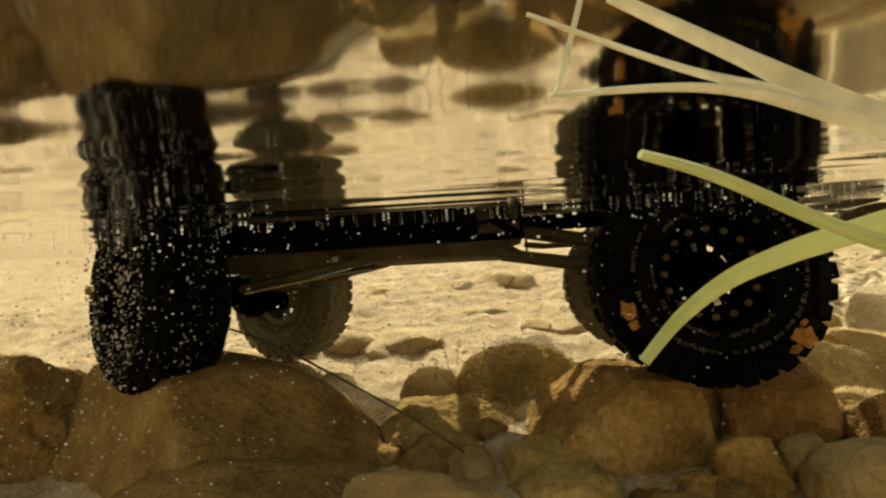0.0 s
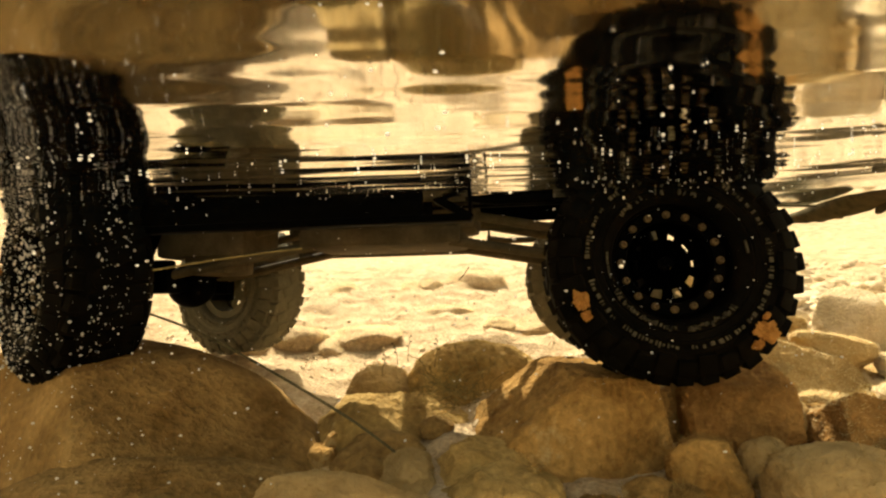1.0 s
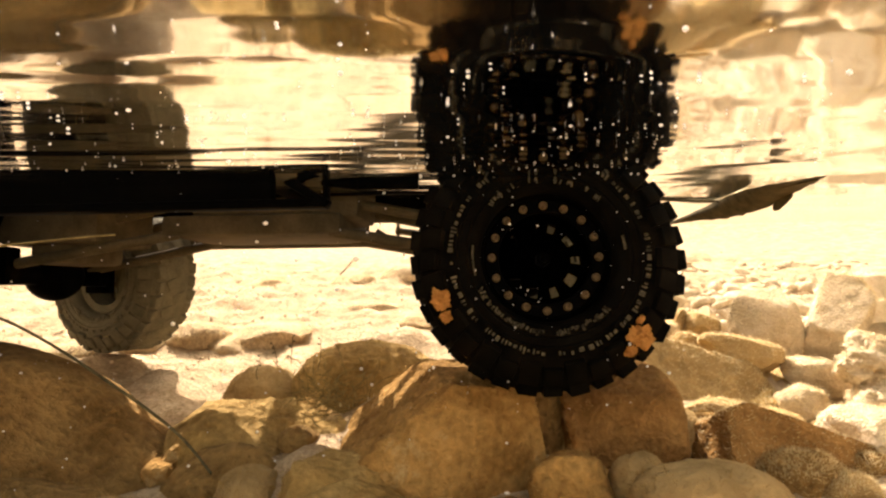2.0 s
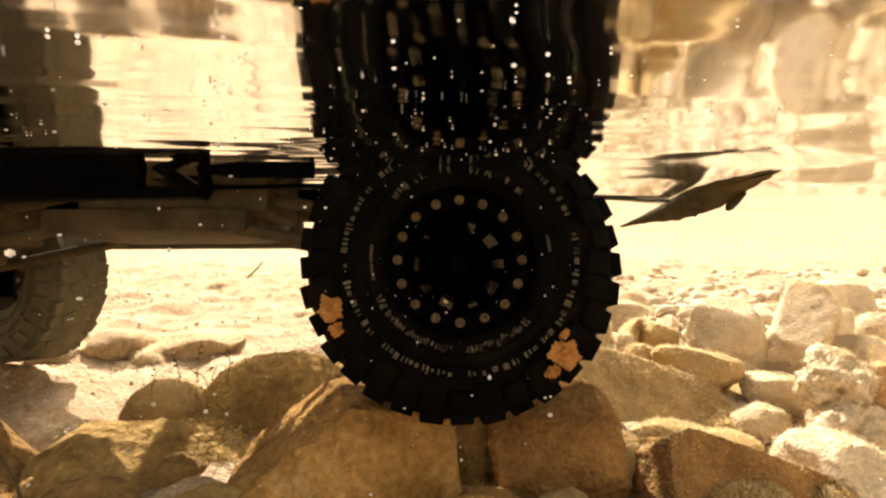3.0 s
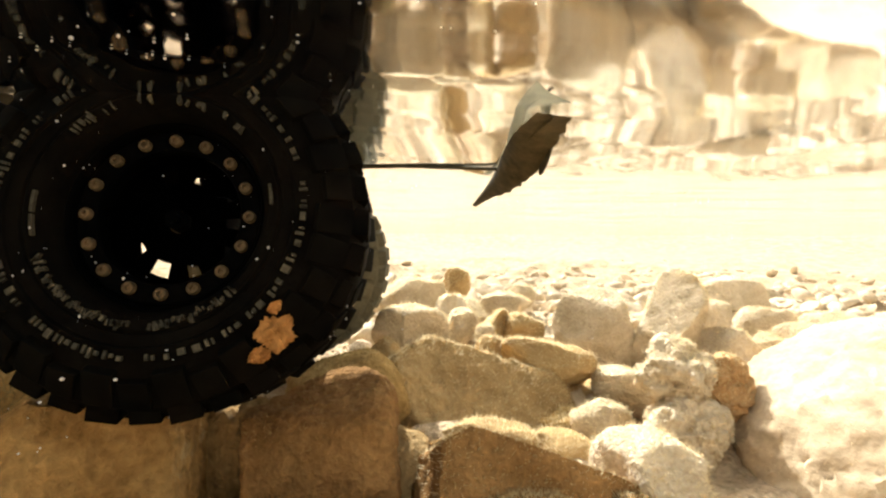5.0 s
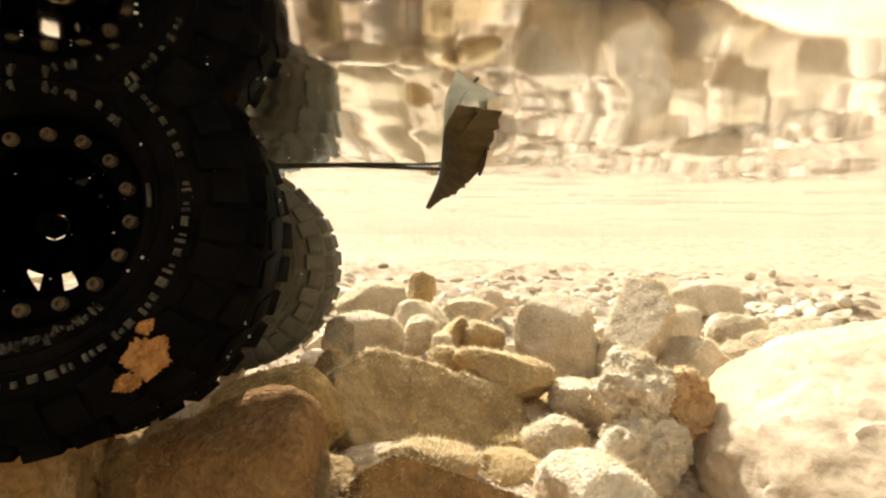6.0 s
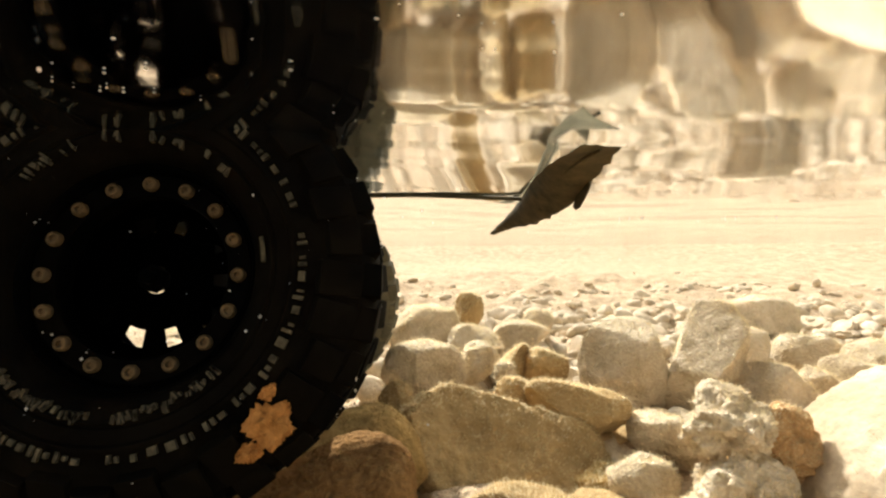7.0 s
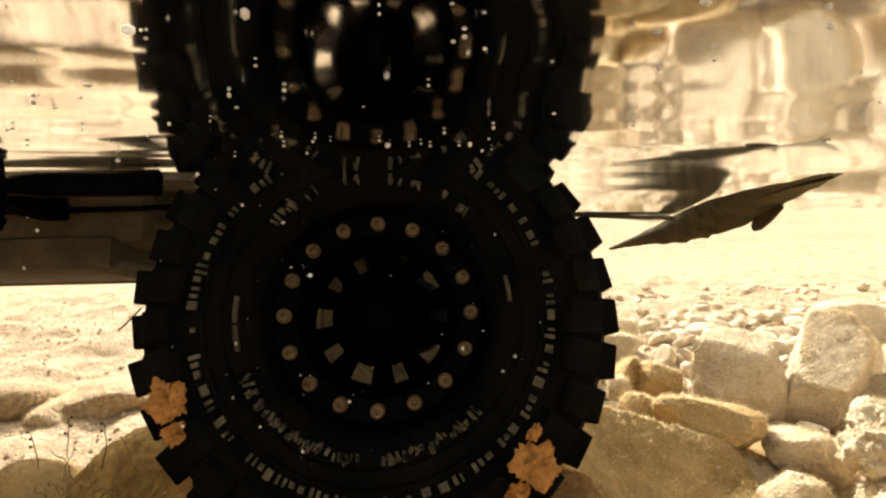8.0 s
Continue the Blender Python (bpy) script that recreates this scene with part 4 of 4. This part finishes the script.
pale_stem([(0.0055, 0.0117, 0.0928), (0.0085, 0.0115, 0.0911), (0.0112, 0.0114, 0.0896), (0.0170, 0.0112, 0.0870)], [0.00030, 0.00042, 0.00075, 0.0009])
pale_stem([(0.0040, 0.0116, 0.0906), (0.0075, 0.0114, 0.0905), (0.0104, 0.0114, 0.0897), (0.0165, 0.0113, 0.0872)], [0.00012, 0.00022, 0.00040, 0.0005])
pale_stem([(0.0036, 0.0117, 0.0925), (0.0070, 0.0115, 0.0910), (0.0102, 0.0115, 0.0900), (0.0162, 0.0114, 0.0876)], [0.00010, 0.00018, 0.00030, 0.0005])
pale_stem([(0.0049, 0.0116, 0.0930), (0.0045, 0.0116, 0.0917), (0.0041, 0.0115, 0.0906)], [0.00014, 0.00013, 0.00010])

# ---- weed, fuzz and drifting grains ----
def hairs(bm_verts, bm_faces, foot, way, length, width, bend):
    side = way.cross(bend).normalized() * width if way.cross(bend).length > 1e-5 else Vector((width, 0, 0))
    a, b, c = foot, foot + way * length * 0.55 + bend * length * 0.12, foot + way * length + bend * length * 0.4
    o = len(bm_verts)
    bm_verts += [a - side, a + side, b - side * 0.7, b + side * 0.7, c]
    bm_faces += [(o, o + 1, o + 3, o + 2), (o + 2, o + 3, o + 4)]


def stuff(name, verts, faces, mat, label, category):
    me = bpy.data.meshes.new(name)
    me.from_pydata(verts, [], faces)
    me.materials.append(mat)
    return tagged(new(name, me), label, category, kind="stuff")


def fuzz(shade, mat, name, label):
    rnd = random.Random(9)
    verts, faces = [], []
    bpy.context.view_layer.update()
    for ob in [o for o in scene.objects if o.name.startswith("stone")]:
        me, m = ob.data, ob.matrix_world
        polys = me.polygons
        big = max(ob.dimensions)
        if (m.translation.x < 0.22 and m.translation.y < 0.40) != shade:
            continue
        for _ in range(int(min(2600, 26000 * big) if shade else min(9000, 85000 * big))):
            p = polys[rnd.randrange(len(polys))]
            n = (m.to_3x3() @ p.normal).normalized()
            if n.z < -0.1 or rnd.random() > 0.35 + n.z:
                continue
            way = (n + Vector((rnd.gauss(0, 0.5), rnd.gauss(0, 0.5), rnd.gauss(0, 0.3)))).normalized()
            bend = Vector((rnd.gauss(0, 1), rnd.gauss(0, 1), 0.4))
            spot = [m @ me.vertices[i].co for i in p.vertices]
            u, v = sorted((rnd.random(), rnd.random()))
            foot = spot[0] * u + spot[1] * (v - u) + spot[2] * (1 - v)
            if shade and noise.noise((m @ p.center) * 45) < -0.05:
                continue
            hairs(verts, faces, foot, way, rnd.uniform(0.0007, 0.0024) * (1.5 if shade else 1.0), 0.00010, bend.normalized())
    stuff(name, verts, faces, mat, label, "algae")


def weed():
    """A tangle of brown threads on the stones before the boulder."""
    rnd = random.Random(12)
    verts, faces = [], []
    for _ in range(90):
        p = Vector((rnd.gauss(0.038, 0.010), rnd.gauss(0.343, 0.008), rnd.uniform(-0.028, -0.014)))
        d = Vector((rnd.gauss(0, 1), rnd.gauss(0, 0.6), rnd.uniform(0, 0.8))).normalized()
        for _ in range(6):
            q = p + d * rnd.uniform(0.002, 0.005)
            side = d.cross(Vector((0, 1, 0.1))).normalized() * rnd.uniform(0.00012, 0.0003)
            o = len(verts)
            verts += [p - side, p + side, q + side, q - side]
            faces.append((o, o + 1, o + 2, o + 3))
            p, d = q, (d + Vector((rnd.gauss(0, 0.5), rnd.gauss(0, 0.5), rnd.gauss(0, 0.4)))).normalized()
    stuff("water_weed", verts, faces, MOSS, "tangled brown water weed among the stones", "water weed")


def grains():
    """Silt adrift in the water, bubbles under its surface, and specks standing for sun glints."""
    rnd = random.Random(21)
    verts, faces = [], []
    bm = bmesh.new()
    bmesh.ops.create_icosphere(bm, subdivisions=1, radius=1.0)
    base, tris = [v.co.copy() for v in bm.verts], [[v.index for v in f.verts] for f in bm.faces]
    bm.free()
    for k in range(2050):
        if k >= 1350:
            c, q = Vector((rnd.gauss(-0.165, 0.045), rnd.uniform(0.17, 0.26), rnd.uniform(-0.012, 0.088))), rnd.choice((0.00012, 0.00016, 0.0002, 0.0003, 0.0005))
        elif k >= 1150:
            c, q = Vector((rnd.uniform(-0.10, 0.20), rnd.uniform(0.07, 0.20), WATER - rnd.uniform(0.001, 0.008))), rnd.choice((0.00008, 0.00012, 0.00016, 0.0002, 0.0003))
        elif k >= 650:
            # pale specks added at the surface to paint its sun glints
            c, q = Vector((rnd.gauss(0.42, 0.08), rnd.gauss(0.40, 0.08), WATER - 0.0003)), rnd.choice((0.0002, 0.0003, 0.0004))
        elif k < 420:
            c, q = Vector((rnd.uniform(-0.30, 0.16), rnd.uniform(0.14, 0.30), rnd.uniform(0.0, 0.091))), rnd.choice((0.00012, 0.00018, 0.00025, 0.0004))
        elif k < 590:
            c, q = Vector((rnd.uniform(-0.16, 0.22), rnd.uniform(0.12, 0.24), WATER - 0.0004)), rnd.choice((0.00015, 0.0002, 0.0003))
        else:
            c, q = Vector((rnd.uniform(0.1, 0.5), rnd.uniform(0.2, 0.6), rnd.uniform(0.0, 0.09))), rnd.choice((0.00012, 0.0002, 0.0003))
        s3 = Vector((q * rnd.uniform(0.8, 1.6), q, q * rnd.uniform(0.7, 1.3)))
        o = len(verts)
        verts += [c + Vector((b.x * s3.x, b.y * s3.y, b.z * s3.z)) for b in base]
        faces += [[o + i for i in t] for t in tris]
    stuff("drifting_silt", verts, faces, SPECK, "pale silt grains in the water, some standing for sun glints", "silt")


# hair colour follows the shade: pale on sunlit stones, brown on shaded ones
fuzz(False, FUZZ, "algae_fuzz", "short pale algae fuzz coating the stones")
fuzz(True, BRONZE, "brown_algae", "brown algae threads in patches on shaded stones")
weed()
grains()


def sprig(foot, height, seed):
    """A thin reddish water plant: a bent stem with a few tiny leaves."""
    rnd = random.Random(seed)
    bm = bmesh.new()
    p, d = Vector((0, 0, 0)), Vector((rnd.uniform(-0.2, 0.2), 0, 1))
    for k in range(5):
        q = p + d.normalized() * height / 5
        rod(bm, p, q, 0.00022, 0.00018, 6)
        d = d + Vector((rnd.uniform(-0.3, 0.3), rnd.uniform(-0.3, 0.3), 0))
        if k > 1:
            side = Vector((rnd.choice((-1, 1)), rnd.uniform(-0.5, 0.5), 0.5)).normalized()
            bmesh.ops.create_icosphere(bm, subdivisions=1, radius=0.0007, matrix=Matrix.Translation(q + side * 0.0014))
            rod(bm, q, q + side * 0.0014, 0.00015, 0.00012, 5)
        p = q
    thing("water_sprig", bm, LEAF, "thin reddish-brown sprig growing between stones", "water plant", "sprigs between stones", m=Matrix.Translation(foot))


for k, (x, y, z, h) in enumerate(((0.001, 0.374, -0.010, 0.015), (0.008, 0.382, -0.010, 0.018), (0.026, 0.372, -0.012, 0.020), (-0.008, 0.362, -0.014, 0.014))):
    sprig((x, y, z), h, 300 + k)
